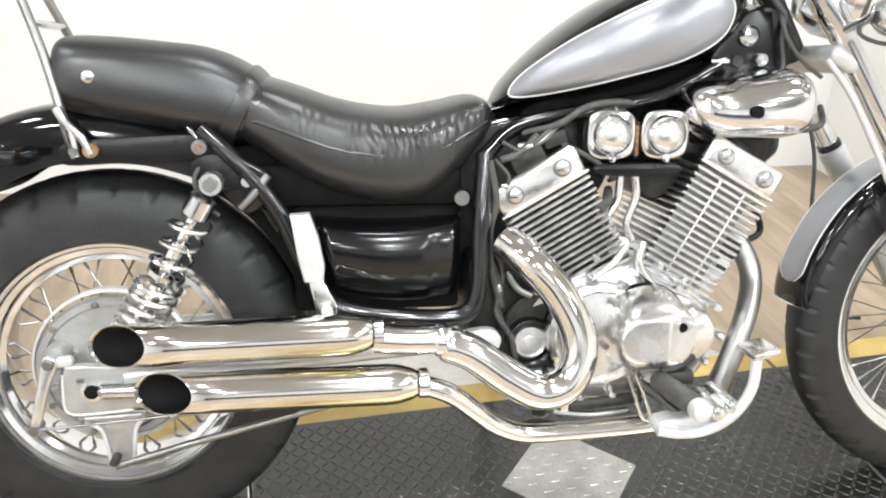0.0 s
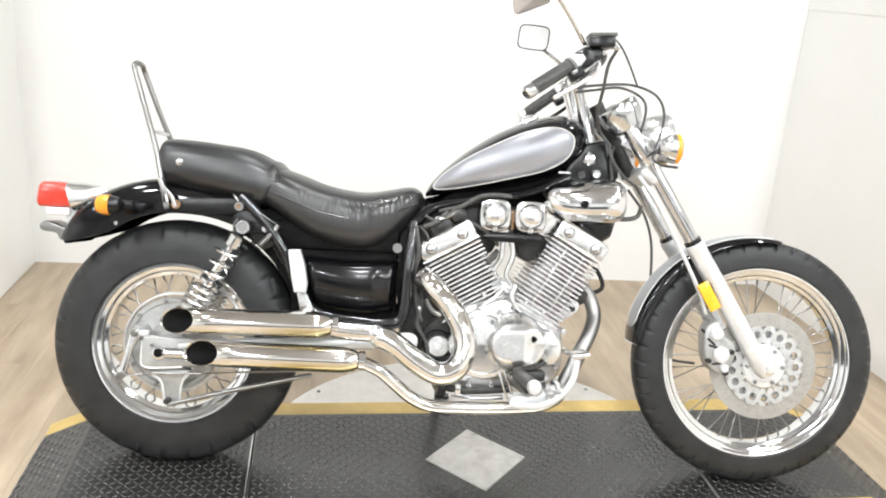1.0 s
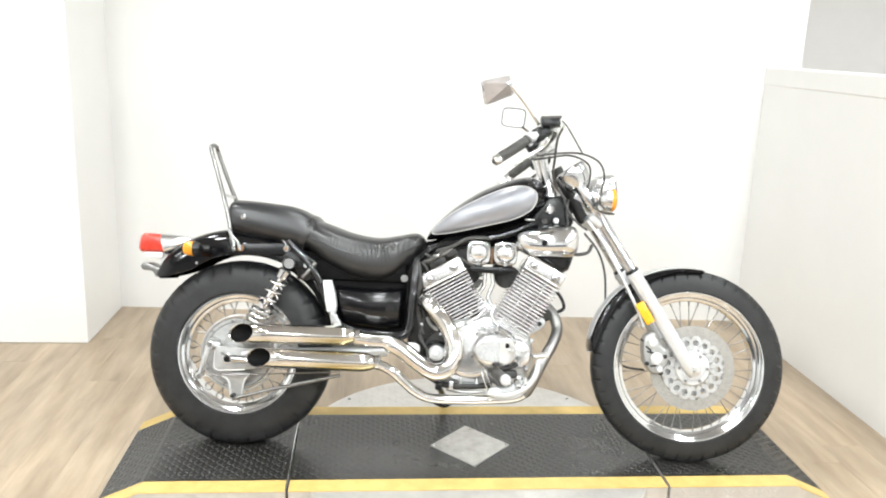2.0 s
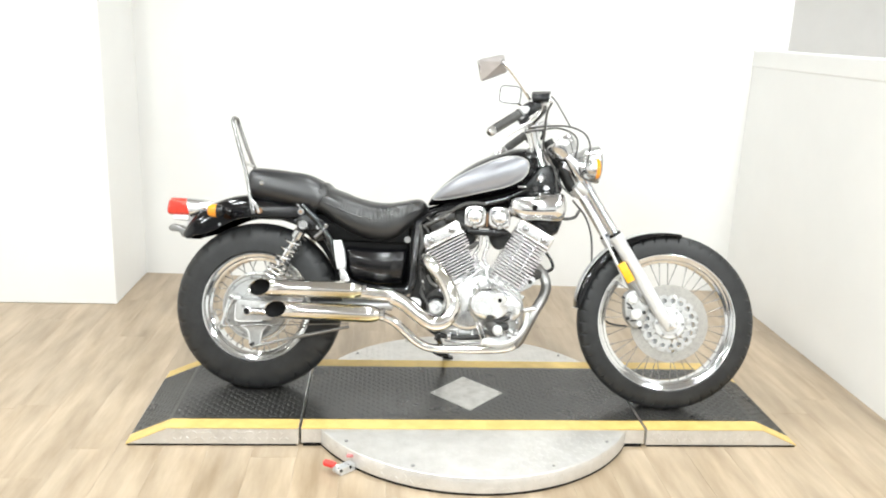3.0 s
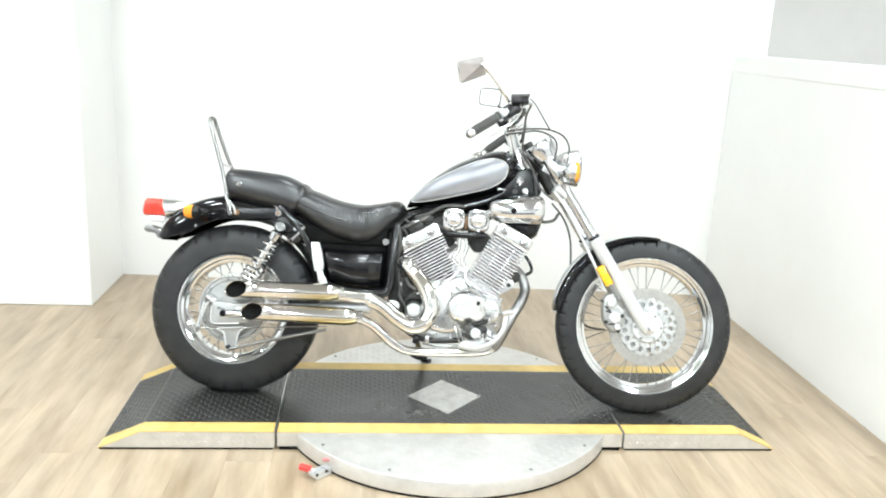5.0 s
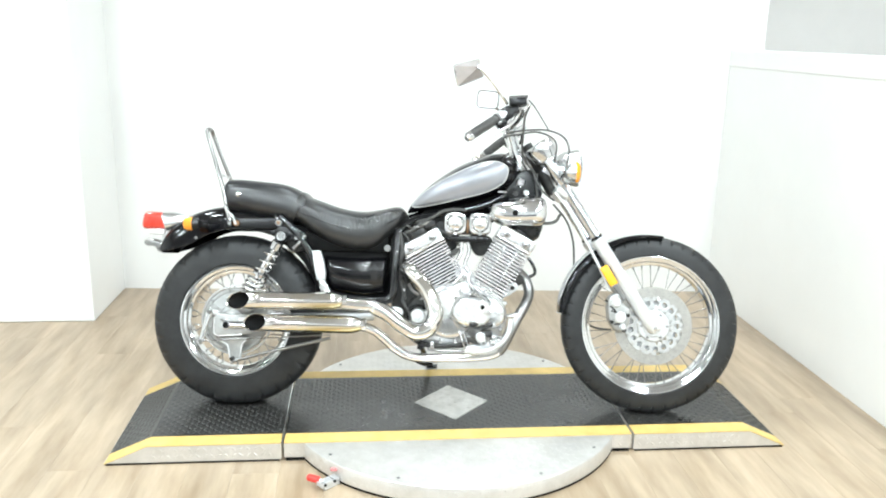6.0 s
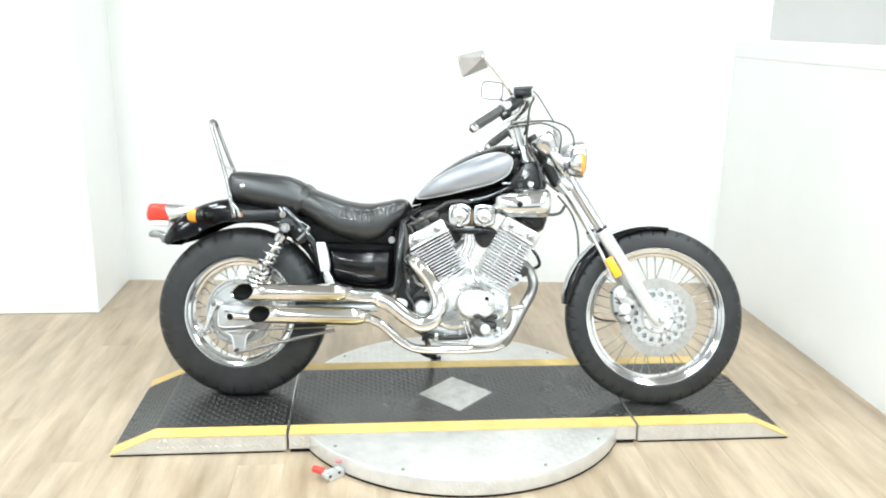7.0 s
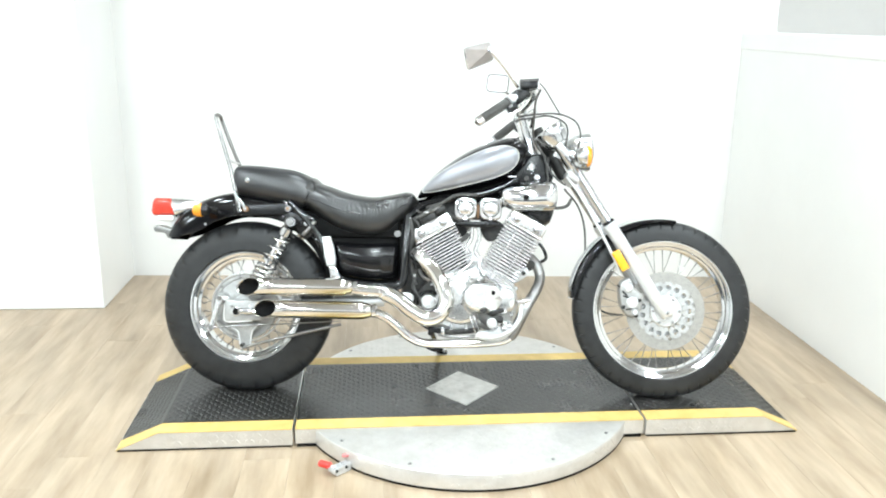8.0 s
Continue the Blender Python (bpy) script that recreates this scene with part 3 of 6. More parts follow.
def spoked_wheel(name, hub, R, rim_r, half, spokes, hub_r, groove_n, label):
    w = new(name)
    w.parent = bike
    w.location = hub
    if label:
        w["label"] = label
    # tyre: a closed section turned round the axle, with sipes cut in its shoulders
    sec = []
    side = R - rim_r
    for k in range(21):
        a = math.pi * (k / 20)
        c, s = math.cos(a), math.sin(a)
        y = -half * math.copysign(abs(c) ** 0.72, c)
        r = rim_r + 0.004 + (side - 0.004) * abs(s) ** 0.68
        sec.append((r, y))
    sec = [(rim_r - 0.010, -half * 0.72)] + sec + [(rim_r - 0.010, half * 0.72)]
    seg = groove_n * 12
    bm = B()
    rings = []
    for k in range(seg):
        a = 2 * math.pi * k / seg
        ring = []
        for i, (r, y) in enumerate(sec):
            rr = r
            if k % 12 in (0, 1) and r > R - 0.36 * side:
                out = min(1, max(0, (r - (R - 0.36 * side)) / (0.08 * side)))
                mid_ = abs(y) / half
                rr = r - 0.0065 * out * (1 if mid_ > 0.45 else 0.1)
            elif abs(i - 11) == 8:
                rr = r - 0.0012
            ring.append(bm.verts.new((rr * math.cos(a + 0.05 * abs(y) / half), y, rr * math.sin(a + 0.05 * abs(y) / half))))
        rings.append(ring)
    bridge(bm, rings, closed=True)
    part("tyre", bm, M_RUBBER, w, "black rubber tyre with grooved shoulders")
    # rim: a dished chrome band
    hp = [(rim_r + 0.006, 0.74), (rim_r + 0.005, 0.86), (rim_r, 0.91), (rim_r - 0.005, 0.90), (rim_r - 0.0085, 0.84), (rim_r - 0.0095, 0.74), (rim_r - 0.018, 0.70), (rim_r - 0.0215, 0.62), (rim_r - 0.0225, 0.54), (rim_r - 0.031, 0.48), (rim_r - 0.0335, 0.36), (rim_r - 0.034, 0.0)]
    pr = [(r, -half * y) for r, y in hp] + [(r, half * y) for r, y in hp[-2::-1]]
    part("rim", lathe(B(), pr, seg=96, closed=True), M_RIM, w, "chrome wheel rim")
    part("hub", lathe(B(), [(0.012, -0.075), (0.030, -0.07), (hub_r, -0.05), (hub_r, -0.042), (hub_r * 0.62, -0.03), (hub_r * 0.6, 0.03), (hub_r, 0.042),
                            (hub_r, 0.05), (0.03, 0.07), (0.012, 0.075)], seg=40), M_ALU, w, "polished hub")
    # spokes and nipples: two sets a side, leaning either way
    ri = rim_r - 0.032
    datas = []
    for sy in (-1, 1):
        for lean in (-1, 1):
            a = radians(lean * 26)
            p0 = Vector((hub_r * 0.95 * math.cos(a), sy * 0.044, hub_r * 0.95 * math.sin(a)))
            p1 = Vector((ri, sy * 0.006, 0))
            d = (p1 - p0).normalized()
            bm = tube(B(), [p0, p1], 0.0015, 6)
            tube(bm, [p1 - d * 0.016, p1 + d * 0.002], 0.0027, 6)
            me = bpy.data.meshes.new("spoke")
            bm.to_mesh(me)
            bm.free()
            me.materials.append(M_DULL)
            datas.append(me)
    for k in range(spokes):
        link("spoke", datas[k % 4], w, "", Matrix.Rotation(2 * math.pi * (k + 0.15) / spokes, 4, "Y"))
    return w


rear = spoked_wheel("rear_wheel", RHUB, 0.3145, 0.2055, 0.068, 40, 0.085, 30, "wide spoked rear wheel")
front = spoked_wheel("front_wheel", FHUB, 0.328, 0.2545, 0.044, 40, 0.05, 44, "narrow spoked front wheel")

# front brake disc with drilled ring, on the near side
bm = B()
lathe(bm, [(0.099, -0.074), (0.1415, -0.074), (0.142, -0.0765), (0.1415, -0.079), (0.099, -0.079)], seg=80, closed=True)
part("brake_disc", bm, M_DISC, front, "brushed steel brake disc")
bm = B()
# carrier: an annulus with round holes made of bridged arcs
nh, ra, rb, rh, rc = 17, 0.056, 0.106, 0.0103, 0.0845
for y in (-0.071, -0.083):
    for k in range(nh):
        a0 = 2 * math.pi * k / nh
        pts_out = []
        hole = []
        for j in range(12):
            b = 2 * math.pi * j / 12
            hx, hz = rc + rh * math.cos(b), rh * math.sin(b)
            hole.append(bm.verts.new((hx * math.cos(a0) - hz * math.sin(a0), y, hx * math.sin(a0) + hz * math.cos(a0))))
            w2 = math.pi / nh
            sx, sz = math.cos(b), math.sin(b)
            m_ = max(abs(sx), abs(sz))
            rr, aa = (ra + rb) / 2 + sx / m_ * (rb - ra) / 2, sz / m_ * w2
            pts_out.append(bm.verts.new((rr * math.cos(a0 + aa), y, rr * math.sin(a0 + aa))))
        for j in range(12):
            i2 = (j + 1) % 12
            bm.faces.new((hole[j], hole[i2], pts_out[i2], pts_out[j]))
        if y < -0.08:
            inner = [bm.verts.new((v.co.x, -0.071, v.co.z)) for v in hole]
            for j in range(12):
                i2 = (j + 1) % 12
                bm.faces.new((hole[j], hole[i2], inner[i2], inner[j]))
for r in (ra, rb):
    rg = [[bm.verts.new((r * math.cos(2 * math.pi * k / 96), y, r * math.sin(2 * math.pi * k / 96))) for k in range(96)] for y in (-0.071, -0.083)]
    bridge(bm, rg)
bmesh.ops.remove_doubles(bm, verts=bm.verts, dist=0.0004)
part("disc_carrier", bm, M_CARRIER, front, "silver drilled disc carrier")
part("hub_flange", lathe(B(), [(0.040, -0.050), (0.092, -0.052), (0.092, -0.060), (0.040, -0.062)], seg=48), M_SATIN, front, "dull hub flange behind the disc")
bm = B()
for k in range(30):
    a = 2 * math.pi * k / 30
    for j in range(3):
        r = 0.113 + 0.010 * j
        lathe(bm, [(0.0018, -0.0786), (0.0018, -0.0793), (0, -0.0793)], (r * math.cos(a + j * 0.04), 0, r * math.sin(a + j * 0.04)), seg=6)
tagged(part("drill_hole", bm, M_DULL, front, smooth=False), kind="stuff")
part("hub_cover", lathe(B(), [(0.058, -0.078), (0.058, -0.086), (0.054, -0.090), (0.040, -0.091), (0.038, -0.095), (0.020, -0.096), (0, -0.096)], seg=40), M_SATIN, front, "silver hub cover")
part("axle_cap", lathe(B(), [(0.034, -0.07), (0.034, -0.092), (0.026, -0.096), (0.020, -0.112), (0.017, -0.118), (0.010, -0.120), (0, -0.120)], seg=28), M_ALU, front)
for k in range(6):
    a = 2 * math.pi * k / 6
    part("disc_bolt", lathe(B(), [(0.005, -0.083), (0.005, -0.095), (0, -0.096)], (0.047 * math.cos(a), 0, 0.047 * math.sin(a)), seg=8), M_DULL, front)

# rear drum brake plate and gear
bm = lathe(B(), [(0.118, -0.040), (0.120, -0.064), (0.116, -0.071), (0.106, -0.071), (0.104, -0.066), (0.062, -0.068), (0.058, -0.078), (0.044, -0.080), (0.040, -0.092), (0.026, -0.094), (0, -0.094)], seg=56)
part("brake_plate", bm, M_HUBCAST, rear, "dull silver brake drum plate")
part("drum_lip", lathe(B(), [(0.126, -0.030), (0.130, -0.034), (0.130, -0.050), (0.125, -0.054)], seg=56, closed=True), M_SATIN, rear)
bracket = [(-0.046, -0.060), (-0.040, -0.074), (-0.018, -0.086), (-0.010, -0.112), (-0.004, -0.142), (0.006, -0.150), (0.026, -0.146), (0.031, -0.132), (0.033, -0.108), (0.038, -0.084), (0.052, -0.068), (0.046, -0.056)]
tb_ = part("torque_bracket", slab(B(), rounded(bracket, 3), -0.102, -0.086, 0.004), M_HUBCAST, rear, "dull cast torque bracket")
for edge in (bracket[1:6], bracket[6:11]):
    part("bracket_rib", tube(B(), spline([(x, -0.104, z) for x, z in edge], 4), 0.0036, 8), M_SATIN, tb_)
part("bracket_rib", tube(B(), [(-0.040, -0.103, -0.068), (0.046, -0.103, -0.064)], 0.0030, 8), M_SATIN, tb_)
arm = part("brake_arm", slab(B(), rounded([(-0.088, 0.040), (-0.072, 0.042), (-0.068, 0.026), (-0.082, -0.004), (-0.098, -0.062), (-0.102, -0.082), (-0.114, -0.082), (-0.114, -0.060), (-0.100, -0.008)], 4), -0.124, -0.113, 0.003), M_ALU, rear,
           "silver brake lever arm")
part("arm_pivot", lathe(B(), [(0.009, -0.07), (0.009, -0.130), (0.006, -0.133), (0, -0.133)], (-0.079, 0, 0.033), seg=14), M_DULL, arm)
part("arm_clamp", slab(B(), rounded([(-0.074, 0.036), (-0.050, 0.040), (-0.047, 0.028), (-0.072, 0.024)], 3), -0.120, -0.106, 0.002), M_SATIN, arm)
part("arm_pin", lathe(B(), [(0.008, -0.10), (0.008, -0.132), (0, -0.133)], (-0.108, 0, -0.073), seg=12), M_DULL, arm)
part("return_spring", tube(B(), spline([(-0.060, -0.110, 0.028), (-0.068, -0.112, -0.006), (-0.064, -0.110, -0.040), (-0.050, -0.106, -0.062)], 5), 0.0030, 8), M_DULL, arm, "dull wire return spring")
for a_ in (150, 195, 235, 310, 345):
    part("plate_rib", box(B(), (0.080 * math.cos(radians(a_)), -0.071, 0.080 * math.sin(radians(a_))), (0.042, 0.008, 0.006), 0.002, Matrix.Rotation(radians(-a_), 3, "Y")), M_HUBCAST, rear)
part("brake_cam_boss", lathe(B(), [(0.020, -0.06), (0.020, -0.100), (0.016, -0.106), (0, -0.106)], (-0.077, 0, 0.033), seg=24), M_HUBCAST, rear)
part("anchor_boss", lathe(B(), [(0.022, -0.06), (0.022, -0.086), (0.018, -0.090), (0, -0.090)], (0.050, 0, 0.050), seg=24), M_HUBCAST, rear)
for a_ in (60, 100, 140, 210, 250):
    part("plate_bolt", lathe(B(), [(0.0055, -0.06), (0.0055, -0.0765), (0, -0.0775)], (0.111 * math.cos(radians(a_)), 0, 0.111 * math.sin(radians(a_))), seg=8), M_DULL, rear)
ap_ = part("axle_plate", slab(B(), rounded([(-0.060, -0.040), (-0.060, 0.018), (-0.046, 0.028), (0.010, 0.026), (0.075, 0.022), (0.075, -0.038), (0.040, -0.046), (-0.046, -0.051)], 4), -0.126, -0.108, 0.004), M_HUBCAST, rear,
           "dull swing arm end plate")
part("plate_edge", tube(B(), spline([(-0.061, -0.124, 0.014), (-0.062, -0.124, -0.036), (-0.054, -0.124, -0.049), (-0.030, -0.124, -0.052), (0.040, -0.124, -0.047)], 4), 0.0026, 8), M_SATIN, ap_, "worn bright rim")
part("adjuster_sleeve", tube(B(), [(-0.004, -0.128, -0.012), (0.0, -0.130, -0.012), (0.070, -0.130, -0.012), (0.074, -0.128, -0.012)], [0.010, 0.014, 0.014, 0.010], 18), M_SOFT, ap_)
part("adjuster_tab", box(B(), (-0.034, -0.129, 0.006), (0.010, 0.004, 0.007), 0.001), M_DULL, ap_)
part("axle_washer", lathe(B(), [(0.017, -0.124), (0.017, -0.1302), (0.014, -0.1310), (0, -0.1310)], (-0.018, 0, -0.0125), seg=22), M_CHROME, rear)
part("bracket_bolt", lathe(B(), [(0.007, -0.10), (0.007, -0.126), (0, -0.127)], (0.004, 0, -0.135), seg=10), M_DARK, rear)
part("axle_nut", lathe(B(), [(0.011, -0.10), (0.011, -0.1335), (0.009, -0.1345), (0, -0.1345)], (-0.018, 0, -0.0125), seg=16), M_HOLE, rear, "dark axle nut")
part("torque_rod", tube(B(), [(0.005, -0.118, -0.145), (0.12, -0.120, -0.112), (0.36, -0.12, -0.052)], 0.0060, 10), M_DULL, rear)
part("brake_rod", tube(B(), [(-0.108, -0.127, -0.073), (0.05, -0.128, -0.062), (0.36, -0.127, -0.04)], 0.0024, 8), M_DULL, rear)

# ---- bodywork
TANK = smooth_rows([  # x, z low, z high, half width
    (0.612, 0.715, 0.728, 0.030), (0.628, 0.718, 0.757, 0.060), (0.665, 0.724, 0.798, 0.088), (0.720, 0.730, 0.845, 0.112), (0.792, 0.742, 0.893, 0.132),
    (0.865, 0.760, 0.926, 0.140), (0.930, 0.782, 0.946, 0.135), (0.978, 0.806, 0.946, 0.118), (1.012, 0.840, 0.925, 0.088), (1.028, 0.865, 0.900, 0.040)], 4)


def tank_y(x, z, grow=0.0):
    lo, hi, w = interp(TANK, x)
    zc, h = (lo + hi) / 2, (hi - lo) / 2
    k = min(0.999, abs((z - zc) / h))
    return -(w * (1 - k ** 2.3) ** (1 / 2.3)) - grow


rings = [[(x, p, (lo + hi) / 2 + q_) for p, q_ in sup(w, (hi - lo) / 2, 2.3, 40)] for x, lo, hi, w in TANK]
tank = part("fuel_tank", loft(B(), rings), M_BLACK, bike, "gloss black teardrop fuel tank")
OUT = rounded([(0.630, 0.741), (0.652, 0.774), (0.713, 0.820), (0.782, 0.858), (0.852, 0.890), (0.908, 0.905), (0.948, 0.902), (0.974, 0.884), (0.973, 0.852), (0.953, 0.824),
               (0.901, 0.796), (0.816, 0.772), (0.732, 0.751), (0.661, 0.738)], 4)
cx, cz = 0.83, 0.825


def on_tank(x, z, g, side):
    return (x, side * -tank_y(x, z, g) if side > 0 else tank_y(x, z, g), z)


for side in (-1, 1):
    bm = B()
    rg = []
    for s in (1.0, 0.97, 0.85, 0.7, 0.5, 0.3, 0.1):
        rg.append([bm.verts.new(on_tank(cx + (x - cx) * s, cz + (z - cz) * s, 0.0005 if s == 1 else 0.0018, side)) for x, z in OUT])
    bridge(bm, rg)
    bm.faces.new(rg[-1])
    part("tank_panel", bm, M_SILVER, tank, "silver painted tank side panel")
    part("pinstripe", tube(B(), [on_tank(cx + (x - cx) * 1.004, cz + (z - cz) * 1.004, 0.0014, side) for x, z in OUT], 0.0015, 6, closed=True), M_PINSTRIPE, tank, "pale pinstripe")
part("filler_cap", lathe(B(), [(0.034, 0), (0.034, 0.008), (0.028, 0.016), (0.012, 0.020), (0, 0.020)], (0.872, 0, 0.924), "z", 28,
                         m=Matrix.Rotation(radians(-22), 3, "Y")), M_CHROME, tank, "chrome filler cap")
part("tank_badge", box(B(), (0.955, -0.128, 0.795), (0.03, 0.004, 0.006), 0.001), M_CHROME, tank)


def cushion(name, rows, mat, parent, label, n=2.6, wr=0.0, k=44):
    """A stuffed seat lofted along x: rows of x, z low, z high, half width."""
    rings = []
    for x, lo, hi, w in smooth_rows(rows, 18 if wr else 8):
        ring = []
        for p, q_ in sup(w, (hi - lo) / 2, n, k):
            z = (lo + hi) / 2 + q_
            f = (z - lo) / max(1e-4, hi - lo)
            pp = p * (1.0 - 0.10 * max(0, f - 0.45) - 0.12 * max(0, 0.3 - f))
            if wr and 0.42 < f < 0.97 and abs(p) > w * 0.3:
                amp = math.exp(-((x - 0.44) / 0.115) ** 2) * math.exp(-((f - 0.68) / 0.17) ** 2) * (0.6 + 1.2 * noise.noise(Vector((x * 18, 0, 3))))
                pp += math.copysign(wr * math.sin(x * 235 + 7 * noise.noise(Vector((x * 16, z * 14, 0)))) * amp, p)
            ring.append((x, pp, z))
        rings.append(ring)
    return part(name, loft(B(), rings), mat, parent, label)


seat = cushion("rider_seat", [(0.184, 0.700, 0.735, 0.07), (0.198, 0.672, 0.765, 0.105), (0.235, 0.648, 0.768, 0.125), (0.290, 0.610, 0.753, 0.141), (0.345, 0.584, 0.734, 0.147),
                              (0.400, 0.568, 0.722, 0.147), (0.457, 0.565, 0.718, 0.143), (0.515, 0.582, 0.727, 0.128), (0.567, 0.633, 0.738, 0.098), (0.595, 0.672, 0.732, 0.075),
                              (0.612, 0.695, 0.710, 0.04)], M_WORNVINYL, bike, "worn black vinyl rider seat with gathered creases", wr=0.0078, k=72, n=3.0)
seam = []
for x in np.linspace(0.222, 0.592, 26):
    lo, hi, w = interp([(0.212, 0.670, 0.735, 0.105), (0.235, 0.655, 0.752, 0.125), (0.290, 0.628, 0.740, 0.140), (0.345, 0.607, 0.723, 0.145), (0.400, 0.594, 0.716, 0.145),
                        (0.457, 0.591, 0.715, 0.140), (0.515, 0.604, 0.724, 0.125), (0.567, 0.640, 0.735, 0.098), (0.595, 0.672, 0.730, 0.075)], x)
    seam.append((x, -w * 1.0 - 0.0005, lo + (hi - lo) * 0.48))
for side in (1, -1):
    part("seam_piping", tube(B(), [(x, y * side, z) for x, y, z in seam], 0.0030, 6), M_VINYL, seat, "stitched piping")
PILLION = [(-0.064, 0.740, 0.800, 0.070), (-0.058, 0.722, 0.820, 0.098), (-0.035, 0.706, 0.827, 0.113), (0.030, 0.694, 0.825, 0.120), (0.095, 0.682, 0.819, 0.123),
           (0.140, 0.672, 0.814, 0.124), (0.175, 0.666, 0.805, 0.123), (0.208, 0.662, 0.790, 0.120), (0.234, 0.670, 0.774, 0.113), (0.252, 0.690, 0.762, 0.090)]
pillion = cushion("pillion_seat", PILLION, M_VINYL, bike, "smooth black vinyl passenger seat", n=3.2)
rg = []
for dx, g in ((-0.0128, 0.0003), (-0.0120, 0.0045), (0.0, 0.0058), (0.0120, 0.0045), (0.0128, 0.0003)):
    ring = []
    for k in range(48):
        x, y, z = 0.20, 0.0, 0.73
        for _ in range(6):
            lo, hi, w = interp(PILLION, x)
            p, q_ = sup(w + g, (hi - lo) / 2 + g, 3.2, 48)[k]
            z = (lo + hi) / 2 + q_
            f = (z - lo) / (hi - lo)
            y = p * (1.0 - 0.10 * max(0, f - 0.45) - 0.12 * max(0, 0.3 - f))
            x = min(0.25, 0.216 + dx + (z - 0.735) * 0.52)
        ring.append((x, y, z - dx * 0.2))
    rg.append(ring)
part("seat_strap", loft(B(), rg, caps=False), M_WORNVINYL, pillion, "black passenger grab strap")
for side in (-1, 1):
    part("seat_button", lathe(B(), [(0.009, 0), (0.009, 0.003), (0.005, 0.005), (0, 0.005)], (-0.003, side * 0.114, 0.766), seg=18, m=Matrix.Rotation(math.pi, 3, "X") if side < 0 else None),
         M_SOFT, pillion, "round metal fixing screw")


def arc_fender(name, hub, rows, half, mat, label, crown=0.03):
    """A mudguard: rows of degrees round the hub, outer radius, lower edge radius."""
    bm = B()
    rg = []
    for deg, ro, ri in smooth_rows(rows, 6):
        a = radians(deg)
        ring = []
        prof = [(half, ri), (half * 1.0, ri + (ro - crown - ri) * 0.5), (half * 0.98, ro - crown), (half * 0.86, ro - crown * 0.42), (half * 0.6, ro - crown * 0.12), (0, ro)]
        outer = [(y, r) for y, r in prof] + [(-y, r) for y, r in prof[-2::-1]]
        inner = [(y * 0.965, r - (0.004 if abs(y) < half * 0.95 else 0.0)) for y, r in outer[::-1]]
        for y, r in outer + inner:
            ring.append((hub.x + r * math.cos(a), y, hub.z + r * math.sin(a)))
        rg.append(ring)
    return part(name, loft(bm, rg), mat, bike, label)


arc_fender("rear_fender", GUARD, [(140, 0.392, 0.360), (132, 0.408, 0.332), (122, 0.414, 0.314), (112, 0.415, 0.318), (100, 0.413, 0.322), (88, 0.408, 0.320), (76, 0.404, 0.324),
                                 (62, 0.396, 0.330), (50, 0.385, 0.345), (38, 0.372, 0.350)], 0.090, M_BLACK, "gloss black rear mudguard", 0.036)
arc_fender("front_fender", FHUB, [(174, 0.342, 0.330), (168, 0.347, 0.323), (155, 0.350, 0.320), (140, 0.351, 0.320), (125, 0.348, 0.320), (110, 0.343, 0.322), (95, 0.338, 0.324),
                                  (83, 0.335, 0.331)], 0.055, M_BLACK, "gloss black front mudguard with silver band", 0.014)
bm = B()
rg = []
for deg in np.concatenate((167.5 - 5.5 * np.linspace(0.02, 1, 9) ** 2, np.linspace(161, 86, 40))):
    a = radians(deg)
    ring = []
    wide = math.sqrt(max(0.0, 1 - max(0.0, (deg - 162) / 5.5) ** 2))  # rounded tip
    ro = float(np.interp(deg, [83, 95, 110, 125, 140, 155, 168, 174], [0.335, 0.338, 0.343, 0.348, 0.351, 0.350, 0.347, 0.342]))
    for y, dr in ((-0.038, -0.0022), (-0.030, 0.0000), (-0.016, 0.0016), (0.016, 0.0016), (0.030, 0.0000), (0.038, -0.0022), (0.030, -0.006), (-0.030, -0.006)):
        ring.append((FHUB.x + (ro + dr) * math.cos(a), y * wide, FHUB.z + (ro + dr) * math.sin(a)))
    rg.append(ring)
band = part("fender_band", loft(bm, rg), M_SILVER, bike, "silver crown band of the front mudguard")
part("pinstripe", tube(B(), [ring[0] for ring in rg[::-1]] + [ring[5] for ring in rg], 0.0017, 6), M_PINSTRIPE, band, "pale pinstripe round the band")
part("fender_lip", tube(B(), [(FHUB.x + (0.3425 - 0.010 * abs(q_) ** 3) * math.cos(radians(174)), q_ * 0.053, FHUB.z + (0.3425 - 0.010 * abs(q_) ** 3) * math.sin(radians(174))) for q_ in np.linspace(-1, 1, 13)], 0.0022, 6), M_SOFT, bike,
     "bright rolled edge of the front mudguard")

